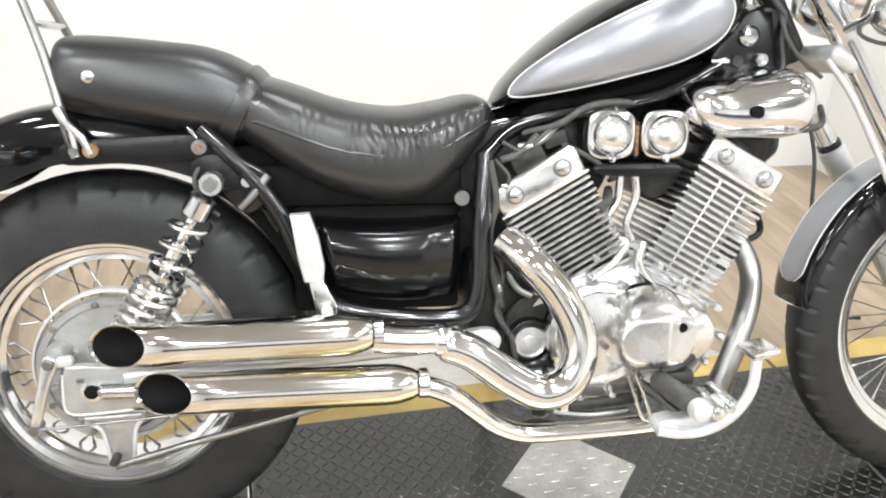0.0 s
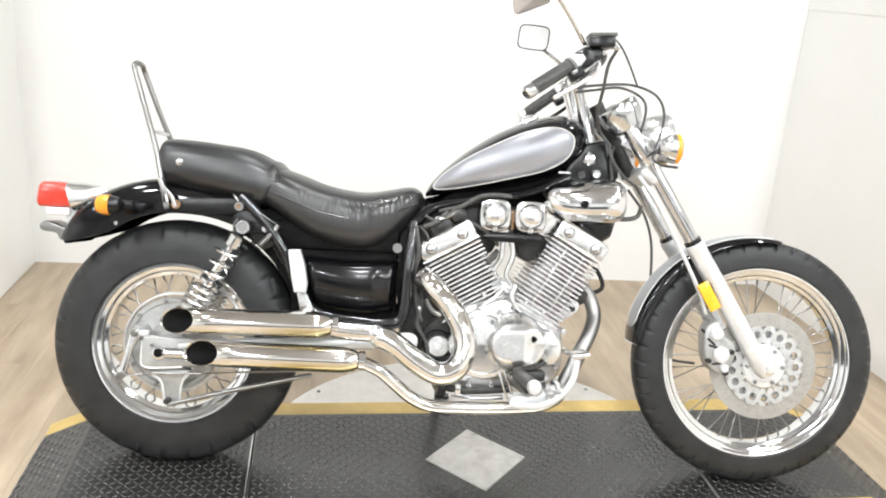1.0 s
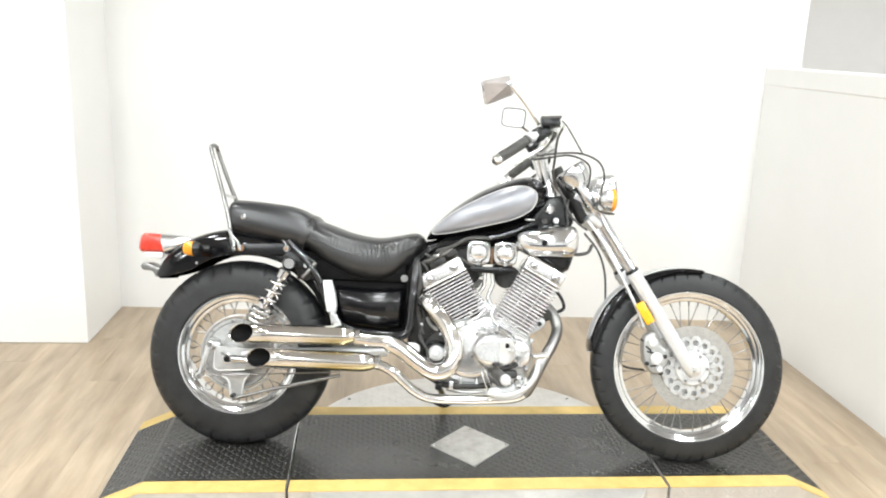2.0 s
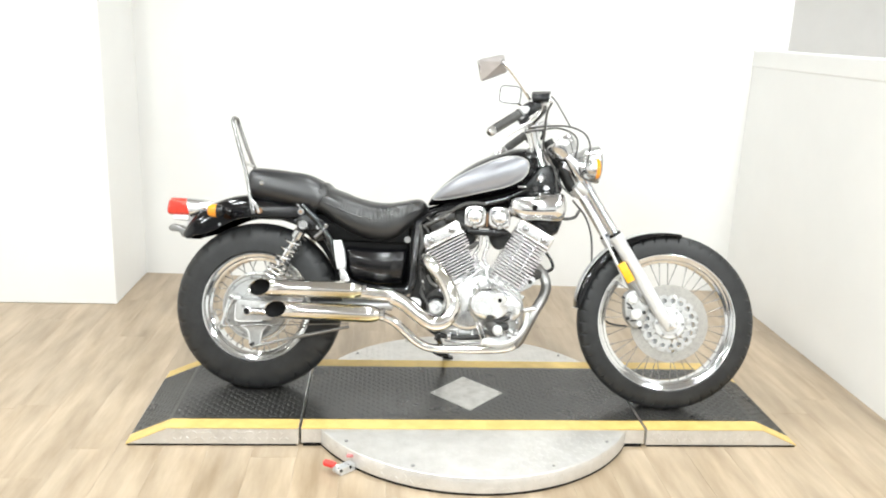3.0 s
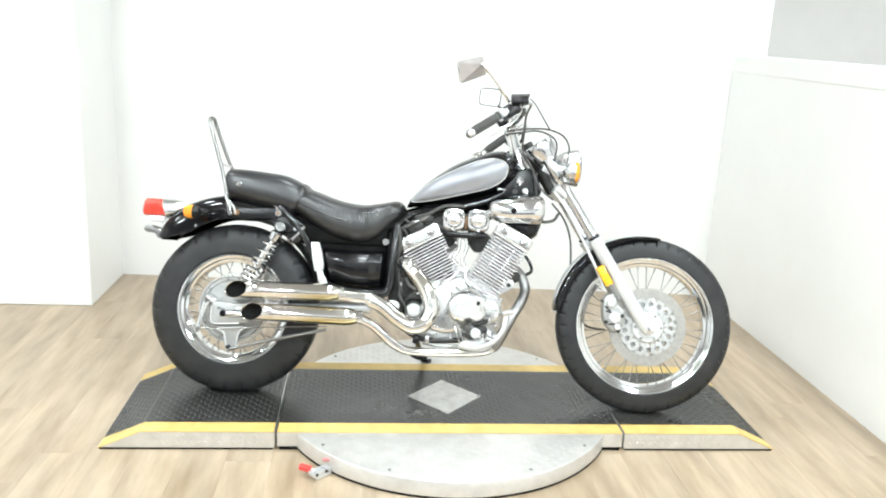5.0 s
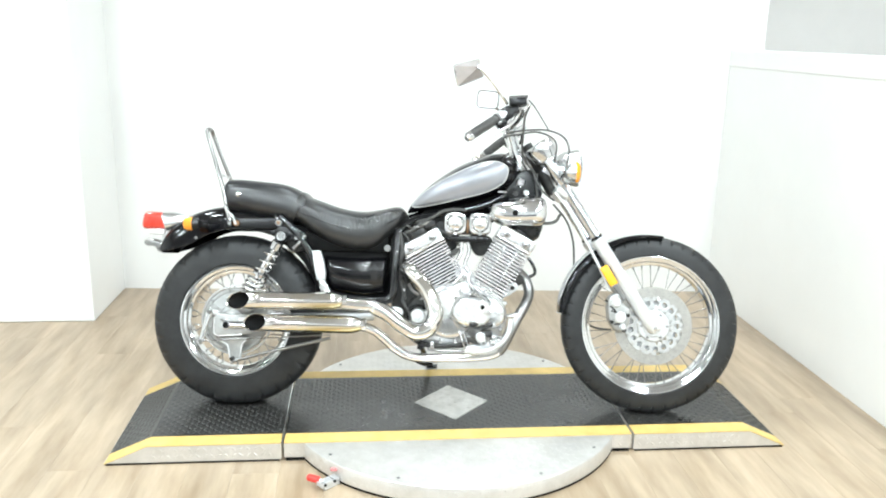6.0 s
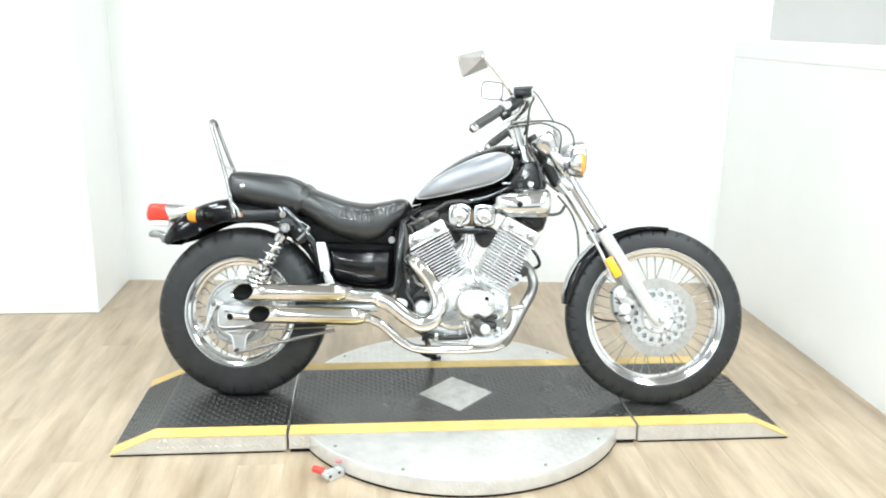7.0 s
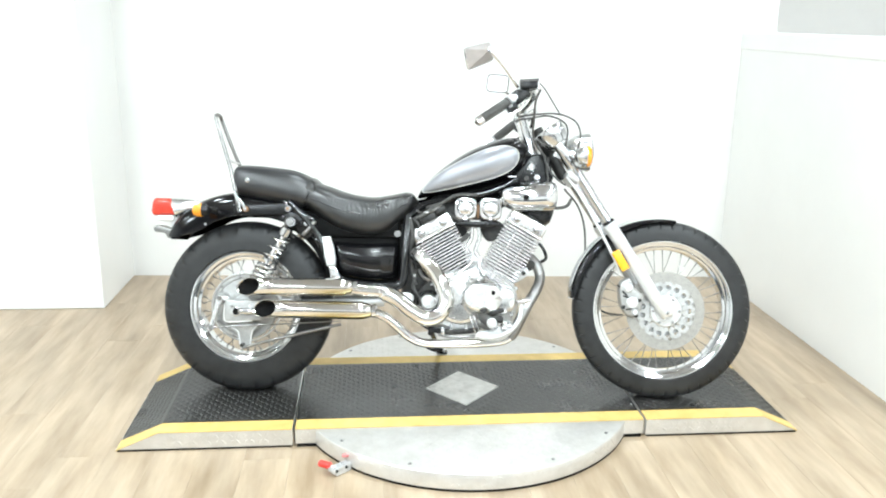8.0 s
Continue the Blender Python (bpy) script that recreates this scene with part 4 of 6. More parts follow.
# strut that carries seat and guard, sissy bar, tail lamp
for side in (-1, 1):
    y = side * 0.105
    part("fender_strut", slab(B(), rounded([(-0.052, 0.648), (-0.046, 0.668), (0.0, 0.676), (0.150, 0.684), (0.170, 0.668), (0.155, 0.646), (0.02, 0.640), (-0.040, 0.638)], 3), min(y, y + side * 0.016),
                              max(y, y + side * 0.016), 0.003), M_BLACKSATIN, bike, "satin black fender strut")
    part("sissy_upright", tube(B(), spline([(-0.026, side * 0.126, 0.650), (-0.038, side * 0.122, 0.695), (-0.066, side * 0.094, 0.790), (-0.104, side * 0.064, 0.888), (-0.141, side * 0.045, 0.990),
                                            (-0.146, side * 0.036, 1.008), (-0.145, side * 0.026, 1.014)], 5), 0.0070, 10), M_DULL, bike, "chrome sissy bar upright")
    part("sissy_bracket", tube(tube(B(), [(-0.046, side * 0.128, 0.722), (-0.030, side * 0.130, 0.690), (-0.024, side * 0.130, 0.652)], 0.0075, 8), [(-0.034, side * 0.130, 0.700), (-0.014, side * 0.131, 0.680), (-0.003, side * 0.131, 0.655)], 0.0065, 8),
         M_SOFT, bike, "chrome forked sissy bar bracket")
    part("bracket_screw", lathe(B(), [(0.006, -0.006), (0.006, 0.006), (0, 0.006)], (-0.026, side * 0.136, 0.660), seg=12), M_DULL, bike)
    part("strut_bolt", lathe(B(), [(0.011, -0.006), (0.011, 0.006), (0.007, 0.009), (0, 0.009)], (-0.004, side * 0.128, 0.661), seg=10), M_RUST, bike, "rusty strut bolt")
    part("strut_bolt", lathe(B(), [(0.011, -0.007), (0.011, 0.007), (0.006, 0.008), (0.006, 0.012), (0, 0.012)], (0.150, side * 0.128, 0.665), seg=14), M_DULL, bike, "bright washer-head strut bolt")
part("sissy_crossbar", tube(B(), spline([(-0.145, -0.030, 1.0125), (-0.144, -0.015, 1.016), (-0.144, 0.015, 1.016), (-0.145, 0.030, 1.0125)], 5), 0.0070, 10), M_DULL, bike, "chrome sissy bar top")
part("sissy_brace", tube(B(), [(-0.086, -0.079, 0.842), (-0.086, 0.079, 0.842)], 0.0060, 8), M_SOFT, bike)

tail = part("tail_lamp", loft(B(), [[(x - 0.27 * q_, p, 0.662 + dz + q_) for p, q_ in sup(w, h, 3, 28)] for x, dz, w, h in
                                    ((-0.208, 0.022, 0.030, 0.010), (-0.226, 0.014, 0.046, 0.022), (-0.258, 0.006, 0.058, 0.034), (-0.293, 0.002, 0.064, 0.040))]), M_ALU, bike, "worn chrome tail lamp housing")
part("red_lens", loft(B(), [[(x - k * q_, p, 0.668 + q_) for p, q_ in sup(w, h, 4, 28)] for x, w, h, k in
                            ((-0.292, 0.060, 0.0320, 0.27), (-0.335, 0.063, 0.0335, 0.05), (-0.366, 0.060, 0.0335, -0.12), (-0.374, 0.050, 0.028, -0.12), (-0.377, 0.02, 0.012, -0.12))]), M_RED, tail, "red tail lamp lens")
part("plate_lens", box(B(), (-0.322, 0, 0.626), (0.060, 0.10, 0.020), 0.005), M_CLEARLENS, tail, "clear number plate lamp lens")
part("lamp_stalk", slab(B(), rounded([(-0.300, 0.650), (-0.225, 0.655), (-0.215, 0.62), (-0.27, 0.60), (-0.295, 0.585), (-0.305, 0.60)], 4), -0.035, 0.035, 0.004), M_SATIN, tail)
part("plate_bracket", slab(B(), rounded([(-0.370, 0.588), (-0.352, 0.600), (-0.322, 0.590), (-0.292, 0.578), (-0.300, 0.556), (-0.316, 0.552), (-0.330, 0.570), (-0.362, 0.574)], 4), -0.040, 0.040, 0.003), M_DULL, bike,
     "bright metal plate bracket")
for side in (-1, 1):
    ind = part("rear_indicator", loft(B(), [[(x, side * 0.185 + p, 0.652 + q_) for p, q_ in sup(w, w, 2.2, 24)] for x, w in
                                            ((-0.118, 0.010), (-0.122, 0.017), (-0.132, 0.021), (-0.143, 0.0235))]), M_BLACKSATIN, bike, "black rear indicator body")
    part("indicator_lens", loft(B(), [[(x, side * 0.185 + p, 0.652 + q_) for p, q_ in sup(w, w, 2.2, 24)] for x, w in
                                      ((-0.1425, 0.024), (-0.160, 0.0235), (-0.172, 0.019), (-0.177, 0.010))]), M_ORANGE, ind, "orange indicator lens")
    part("indicator_stalk", tube(B(), [(-0.115, side * 0.175, 0.652), (-0.112, side * 0.085, 0.645)], 0.010, 10), M_BLACKSATIN, ind)
    part("indicator_pod", box(B(), (-0.108, side * 0.165, 0.654), (0.030, 0.028, 0.020), 0.007, None, 3), M_BLACKSATIN, ind, "black rubber stalk mount")
part("fender_screw", lathe(B(), [(0.005, -0.004), (0.005, 0.004), (0, 0.004)], (-0.160, -0.090, 0.605), seg=10), M_ALU, bike)

# ---- frame, shocks, side panels
def pipe(name, pts, r, mat, label="", per=6, seg=12, parent=None):
    return part(name, tube(B(), spline(pts, per), r, seg), mat, parent or bike, label)


for s in (-1, 1):
    pipe("frame_tube", [(0.585, s * 0.105, 0.650), (0.577, s * 0.128, 0.545), (0.573, s * 0.135, 0.440), (0.560, s * 0.135, 0.402), (0.525, s * 0.135, 0.390), (0.450, s * 0.135, 0.393),
                        (0.375, s * 0.130, 0.402), (0.330, s * 0.125, 0.420)], 0.0155, M_FRAME, "gloss black frame tube")
    pipe("rear_frame_tube", [(0.150, s * 0.11, 0.690), (0.215, s * 0.12, 0.628), (0.262, s * 0.122, 0.566), (0.290, s * 0.122, 0.500), (0.335, s * 0.122, 0.405)], 0.014, M_FRAME, "gloss black frame tube")
    pipe("swing_arm", [(0.50, s * 0.10, 0.335), (0.25, s * 0.115, 0.322), (0.04, s * 0.125, 0.312), (0.02, s * 0.125, 0.310)], 0.017, M_SATIN, "silver swing arm")
    # shock absorber: rod, body, coil springs
    top, bot = Vector((0.170, s * 0.165, 0.616)), Vector((0.020, s * 0.128, 0.352))
    d = (bot - top).normalized()
    sh = part("shock_absorber", tube(B(), [top + d * t for t in (0.03, 0.10, 0.101, 0.30)], [0.009, 0.009, 0.013, 0.013], 16), M_CHROME, bike, "chrome rear shock absorber")
    part("top_eye", lathe(B(), [(0.016, -0.016), (0.018, -0.012), (0.018, 0.012), (0.016, 0.016)], top, seg=24), M_SOFT, sh)
    part("eye_nut", lathe(B(), [(0.010, -0.026), (0.010, 0.024), (0.006, 0.027), (0, 0.027)], top, seg=14), M_DULL, sh)
    part("spring_seat", tube(B(), [top + d * t for t in (0.022, 0.026, 0.055, 0.060)], [0.012, 0.021, 0.021, 0.012], 20), M_SOFT, sh)
    part("spring_collar", tube(B(), [top + d * t for t in (0.152, 0.156, 0.164, 0.168)], [0.014, 0.027, 0.027, 0.014], 20), M_SOFT, sh)
    u = (Vector((0, 1, 0)) - d * d.y).normalized()
    v = d.cross(u)
    for nm, t0, t1, turns, rad, wire in (("upper_spring", 0.058, 0.165, 3.4, 0.029, 0.0034), ("lower_spring", 0.175, 0.290, 6.5, 0.033, 0.0050)):
        hel = [top + d * (t0 + (t1 - t0) * k / (turns * 14)) + (u * math.cos(2 * math.pi * k / 14) + v * math.sin(2 * math.pi * k / 14)) * rad for k in range(int(turns * 14) + 1)]
        part(nm, tube(B(), hel, wire, 7), M_ALU, sh, "chrome coil spring")
    # side panel
    bm = B()
    rg = []
    for i in range(41):
        u = i / 40
        row = []
        for j in range(33):
            v = j / 32
            x = 0.316 + 0.234 * u + 0.030 * max(0.0, v - 0.25) * (1 - u) - 0.006 * u * v
            z = 0.552 - 0.140 * v - 0.007 * math.sin(math.pi * u) + 0.014 * (1 - u) * v
            y = 0.147 - (0.19 if v < 0.36 else 0.060) * (v - 0.36) ** 2 - 0.016 * (2 * u - 0.9) ** 2
            y -= 0.006 / (1 + math.exp(-(u - 0.79) / 0.022))
            y -= 0.003 / (1 + math.exp(-(v - 0.86) / 0.020))
            e = min(u / 0.09, (1 - u) / 0.07, v / 0.16, (1 - v) / 0.09)
            y -= 0.024 * max(0.0, 1 - e) ** 2.4
            row.append(bm.verts.new((x, s * y, z)))
        rg.append(row)
    bridge(bm, rg, wrap=False)
    rim_ = [r[0] for r in rg] + rg[-1][1:] + [r[-1] for r in rg[-2::-1]] + rg[0][-2:0:-1]
    inner_ = [bm.verts.new((v.co.x, s * 0.080, v.co.z)) for v in rim_]
    bridge(bm, [rim_, inner_])
    bm.faces.new(inner_)
    part("side_panel", bm, M_PANEL, bike, "gloss black moulded side panel")
    part("panel_screw", lathe(B(), [(0.012, -0.005), (0.012, 0.005), (0.008, 0.009), (0, 0.009)], (0.546, s * 0.120, 0.582), seg=14), M_DULL, bike, "bright round-head panel screw")
    # folded passenger foot rest
    pg = part("passenger_footrest", slab(B(), [(0.280, 0.566), (0.309, 0.568), (0.322, 0.530), (0.330, 0.486), (0.328, 0.464), (0.299, 0.462), (0.290, 0.500)], *sorted((s * 0.142, s * 0.168)), 0.0035), M_SATIN, bike,
              "folded silver passenger footrest")
    part("footrest_knuckle", slab(B(), [(0.304, 0.464), (0.326, 0.466), (0.348, 0.424), (0.347, 0.402), (0.319, 0.400), (0.311, 0.432)], *sorted((s * 0.135, s * 0.160)), 0.004), M_ALU, pg)
    part("knuckle_bolt", lathe(B(), [(0.009, -0.004), (0.009, 0.004), (0, 0.004)], (0.332, s * 0.163, 0.415), seg=12), M_SATIN, pg)
    part("frame_gusset", slab(B(), rounded([(0.160, 0.640), (0.235, 0.625), (0.250, 0.590), (0.215, 0.560), (0.185, 0.585)], 3), *sorted((s * 0.095, s * 0.112)), 0.003), M_DARK, bike)
    part("frame_bolt", lathe(B(), [(0.010, -0.006), (0.010, 0.006), (0.006, 0.009), (0, 0.009)], (0.228, s * 0.120, 0.612), seg=12), M_ALU, bike)
    pipe("frame_brace", [(0.175, s * 0.120, 0.668), (0.205, s * 0.124, 0.645), (0.245, s * 0.124, 0.622)], 0.007, M_FRAME)
    part("strut_rust_head", lathe(B(), [(0.0055, -0.012), (0.0055, 0.0135), (0, 0.014)], (0.150, s * 0.128, 0.665), seg=8), M_RUST, bike, "rusty bolt head")
    part("helmet_hook", slab(B(), rounded([(0.134, 0.692), (0.137, 0.694), (0.148, 0.680), (0.145, 0.677)], 3), *sorted((s * 0.124, s * 0.130)), 0.001), M_SOFT, bike, "small bright hook")
    part("mount_plate", slab(B(), rounded([(0.135, 0.640), (0.165, 0.655), (0.195, 0.640), (0.230, 0.618), (0.225, 0.596), (0.195, 0.600), (0.160, 0.596), (0.140, 0.612)], 3), *sorted((s * 0.112, s * 0.124)), 0.003), M_BLACKSATIN, bike, "black shock mount plate")
    part("mount_bolt", lathe(B(), [(0.008, -0.004), (0.008, 0.006), (0.005, 0.009), (0, 0.009)], (0.216, s * 0.126, 0.612), seg=10), M_SOFT, bike)
    pipe("breather_hose", [(0.150, s * 0.118, 0.640), (0.140, s * 0.128, 0.615), (0.150, s * 0.126, 0.580), (0.172, s * 0.118, 0.560)], 0.0035, M_GRIP, "thin black hose", seg=8)
    pipe("plate_brace", [(0.248, s * 0.126, 0.622), (0.225, s * 0.128, 0.592), (0.205, s * 0.128, 0.572)], 0.007, M_DULL)
part("rear_splash_guard", slab(B(), rounded([(0.170, 0.655), (0.330, 0.655), (0.345, 0.540), (0.345, 0.405), (0.305, 0.392), (0.292, 0.422), (0.236, 0.520), (0.178, 0.576), (0.130, 0.606)], 3), -0.075, 0.075, 0.006), M_HOLE, bike, "black splash guard ahead of the wheel")
# Added filler slab; its black puts the shade under the tank into colour.
part("tank_gap_filler", slab(B(), rounded([(0.66, 0.700), (0.70, 0.735), (0.85, 0.760), (0.99, 0.800), (1.01, 0.740), (0.93, 0.690), (0.80, 0.680)], 3), -0.045, 0.045, 0.006), M_HOLE, bike, "added black slab that shades the gap under the tank")
# Box and pan take the same black, so the seat's underside stays dark.
part("battery_box", box(B(), (0.415, 0, 0.490), (0.27, 0.17, 0.20), 0.012), M_HOLE, bike, "black battery box")
part("under_seat_pan", box(B(), (0.37, 0, 0.600), (0.36, 0.20, 0.07), 0.015), M_HOLE, bike)
# Added dark plate that blocks the bright wall behind the frame.
part("clutter_filler", slab(B(), rounded([(0.555, 0.660), (0.640, 0.690), (0.700, 0.690), (0.640, 0.600), (0.640, 0.470), (0.660, 0.400), (0.560, 0.390)], 3), -0.03, 0.03, 0.004), M_DARK, bike, "added dark filler plate in place of clutter")
pipe("backbone_tube", [(0.20, 0, 0.68), (0.45, 0, 0.655), (0.70, 0, 0.705), (0.95, 0, 0.80), (1.06, 0, 0.87)], 0.030, M_BLACK, "black frame backbone")
for s in (-1, 1):
    pipe("lower_tank_rail", [(0.585, s * 0.10, 0.645), (0.64, s * 0.085, 0.690), (0.75, s * 0.085, 0.715), (0.88, s * 0.08, 0.742), (0.98, s * 0.07, 0.790)], 0.013, M_BLACK)
    part("neck_gusset", slab(B(), rounded([(0.965, 0.790), (0.995, 0.845), (1.030, 0.878), (1.078, 0.880), (1.108, 0.805), (1.09, 0.778), (1.03, 0.768)], 3), *sorted((s * 0.040, s * 0.070)), 0.006), M_BLACKSATIN, bike,
         "black steering neck side plate")
    part("neck_cap", lathe(B(), [(0.017, 0.0), (0.017, 0.006), (0.012, 0.011), (0, 0.012)], (1.027, s * 0.072, 0.836), seg=20, m=Matrix.Rotation(math.pi, 3, "X") if s < 0 else None), M_CHROME, bike, "chrome neck cap")
    part("neck_bolt", lathe(B(), [(0.009, -0.005), (0.009, 0.005), (0, 0.006)], (1.010, s * 0.074, 0.795), seg=12), M_DARK, bike)

# wiring and lock at the steering neck
part("ignition_lock", lathe(B(), [(0.013, 0.0), (0.013, 0.016), (0.010, 0.020), (0.004, 0.020), (0, 0.019)], (1.046, -0.070, 0.798), seg=20, m=Matrix.Rotation(math.pi, 3, "X")), M_SOFT, bike, "bright ignition lock")
for pts, r in (([(1.088, -0.074, 0.872), (1.082, -0.080, 0.830), (1.088, -0.080, 0.790), (1.084, -0.075, 0.760)], 0.0036),):
    pipe("neck_cable", pts, r, M_GRIP, "black wiring at the steering neck", per=6, seg=8)

# ---- exhausts
def muffler(name, tip_x, end_x, z0, z1, y, label):
    d = Vector((end_x - tip_x, 0, z1 - z0)).normalized()
    p = lambda t: Vector((tip_x, y, z0)) + d * t
    L = end_x - tip_x
    n = Vector((-d.z, 0, d.x))
    bm = B()
    seg = 40
    rg = []
    r = 0.0318
    # slash-cut tip: each ring leans less along the pipe
    def ring(t, rr, slant):
        out = []
        for k in range(seg):
            a = 2 * math.pi * k / seg
            c, q_ = math.cos(a), math.sin(a)
            out.append(p(t) + Vector((0, c, 0)) * rr + n * q_ * rr + d * slant * (-0.046 * c + 0.010 * q_))
        return out

    rg = [ring(t, rr, sl) for t, rr, sl in ((0.006, r - 0.0022, 1), (0.0008, r - 0.0018, 1), (0.0, r - 0.0008, 1), (0.0015, r, 1), (0.07, r, 0.6), (0.14, r, 0), (L - 0.03, r, 0), (L - 0.014, r * 0.95, 0),
                                             (L + 0.006, r * 0.78, 0), (L + 0.014, 0.0205, 0))]
    loft(bm, rg, caps=False)
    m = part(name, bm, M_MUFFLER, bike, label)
    part("dark_bore", loft(B(), [ring(0.004, r - 0.0021, 1), ring(0.05, r - 0.003, 0.6), ring(0.11, r - 0.004, 0)][::1], caps=False), M_HOLE, m, "sooty black outlet")
    part("bore_baffle", tube(B(), [p(0.105), p(0.112)], r - 0.002, 32), M_HOLE, m)
    part("clamp_ring", tube(B(), [p(L + 0.014), p(L + 0.017), p(L + 0.030), p(L + 0.033)], [0.0195, 0.0235, 0.0235, 0.0195], 24), M_CHROME, m)
    return m


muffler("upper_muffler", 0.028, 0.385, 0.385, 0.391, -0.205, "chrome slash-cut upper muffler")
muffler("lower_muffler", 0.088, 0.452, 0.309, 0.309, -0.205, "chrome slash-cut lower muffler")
pipe("rear_exhaust_pipe", [(0.400, -0.205, 0.384), (0.450, -0.205, 0.379), (0.500, -0.205, 0.377), (0.530, -0.206, 0.366), (0.560, -0.207, 0.350)], 0.0225, M_PIPE, "chrome curved rear cylinder exhaust pipe", 8, 18)
BEND = spline([(0.508, -0.206, 0.373), (0.552, -0.207, 0.354), (0.610, -0.210, 0.312), (0.662, -0.212, 0.287), (0.707, -0.210, 0.305), (0.724, -0.200, 0.362), (0.696, -0.185, 0.432), (0.646, -0.165, 0.490), (0.616, -0.130, 0.512)], 8)
part("exhaust_shield", tube(B(), BEND, [0.0255, 0.0280] + [0.0284] * (len(BEND) - 2), 22), M_PIPE, bike, "thick chrome shield round the bent exhaust pipe")
part("pipe_sleeve", tube(B(), [(0.492, -0.205, 0.3775), (0.496, -0.205, 0.3775), (0.512, -0.205, 0.376), (0.516, -0.205, 0.375)], [0.0225, 0.0255, 0.0255, 0.0225], 20), M_CHROME, bike)
pipe("front_exhaust_pipe", [(0.470, -0.200, 0.306), (0.520, -0.195, 0.284), (0.560, -0.185, 0.250), (0.600, -0.175, 0.217), (0.650, -0.165, 0.196), (0.740, -0.160, 0.194), (0.850, -0.160, 0.199),
                            (0.930, -0.160, 0.210), (0.968, -0.160, 0.240), (0.996, -0.155, 0.296), (1.020, -0.140, 0.342), (1.050, -0.108, 0.390), (1.064, -0.080, 0.430), (1.056, -0.060, 0.468), (1.035, -0.045, 0.498), (1.000, -0.035, 0.515)], 0.0162, M_PIPE,
     "chrome front cylinder exhaust pipe running under the engine", 8, 16)
part("heat_sleeve", tube(B(), spline([(0.952, -0.160, 0.222), (0.968, -0.160, 0.240), (0.996, -0.155, 0.296), (1.020, -0.140, 0.342), (1.050, -0.108, 0.390), (1.065, -0.079, 0.432), (1.057, -0.060, 0.470), (1.035, -0.045, 0.500), (1.005, -0.035, 0.516)], 6), 0.0190, 16), M_DULL, bike, "dull grey pipe sleeve")

# ---- engine
engine = part("engine", slab(B(), rounded([(0.640, 0.300), (0.640, 0.390), (0.700, 0.440), (0.780, 0.462), (0.860, 0.470), (0.935, 0.445), (0.975, 0.390), (0.985, 0.320), (0.965, 0.262), (0.90, 0.238),
                                           (0.760, 0.232), (0.680, 0.248)], 4), -0.115, 0.115, 0.018, 4), M_CAST, bike, "polished aluminium V-twin engine")


def cylinder(name, corner, u, d, width, head, fins, pitch, half, ribs, label, core):
    """One finned cylinder: corner is the top rear corner of its head cover in (x, z), u along a fin, d down the bore."""
    u, d = Vector((u[0], 0, u[1])).normalized(), Vector((d[0], 0, d[1])).normalized()
    o = Vector((corner[0], 0, corner[1]))
    turn = Matrix((u, (0, 1, 0), -d)).transposed()

    def at(a, b, y=0.0):
        return o + u * a + d * b + Vector((0, y, 0))

    # The core's colour darkens the gaps between fins: shade painted in.
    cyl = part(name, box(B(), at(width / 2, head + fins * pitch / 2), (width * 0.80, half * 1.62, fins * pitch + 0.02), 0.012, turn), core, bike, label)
    part("head_cover", box(B(), at(width / 2, head / 2), (width, half * 2.02, head), 0.009, turn, 3), M_ALU, cyl, "polished head cover")
    part("head_lip", box(B(), at(width / 2, head * 0.98), (width * 1.03, half * 2.04, 0.006), 0.002, turn), M_ALU, cyl)
    bm = box(B(), (0, 0, 0), (width * 1.02, half * 2.0, 0.0060), 0.0022, None, 1)
    me = bpy.data.meshes.new("cooling_fin")
    bm.to_mesh(me)
    bm.free()
    me.materials.append(M_ALU)
    for k in range(fins):
        w = 1.0 if k < fins * 0.6 else 1.0 - 0.16 * (k - fins * 0.6) / fins
        m = Matrix.Translation(at(width / 2, head + 0.010 + k * pitch)) @ turn.to_4x4() @ Matrix.Diagonal((w, 1, 1, 1))
        link("cooling_fin", me, cyl, "", m)
    part("base_flange", box(B(), at(width / 2, head + 0.012 + fins * pitch), (width * 0.92, half * 1.94, 0.009), 0.003, turn), M_ALU, cyl, "bright cylinder base flange")
    for s in (-1, 1):
        for a in ribs:
            part("fin_rib", box(B(), at(width * a, head + 0.008 + (fins - 1) * pitch / 2, s * half * 0.966), (0.0048, half * 0.05, (fins - 1) * pitch), 0.0015, turn), M_ALU, cyl)
        for a in (0.22, 0.78):
            c = at(width * a, head * 0.50, s * half * 1.00)
            part("bolt_outline", lathe(B(), [(0.0150, -0.001), (0.0150, 0.0026), (0.0120, 0.0030)], c, seg=20, m=Matrix.Rotation(math.pi, 3, "X") if s < 0 else None), M_DULL, cyl, "dark ring that outlines the bolt")
            part("cover_bolt", lathe(B(), [(0.0125, -0.002), (0.0125, 0.004), (0.0105, 0.009), (0.004, 0.011), (0, 0.011)], c, seg=20, m=Matrix.Rotation(math.pi, 3, "X") if s < 0 else None), M_SOFT, cyl,
                 "domed bolt")
    return cyl


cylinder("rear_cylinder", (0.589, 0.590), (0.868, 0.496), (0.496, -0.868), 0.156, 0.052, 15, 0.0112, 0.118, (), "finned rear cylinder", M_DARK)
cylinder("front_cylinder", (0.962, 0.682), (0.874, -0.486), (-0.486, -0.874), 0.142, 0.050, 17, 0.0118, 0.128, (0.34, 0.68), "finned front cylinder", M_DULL)
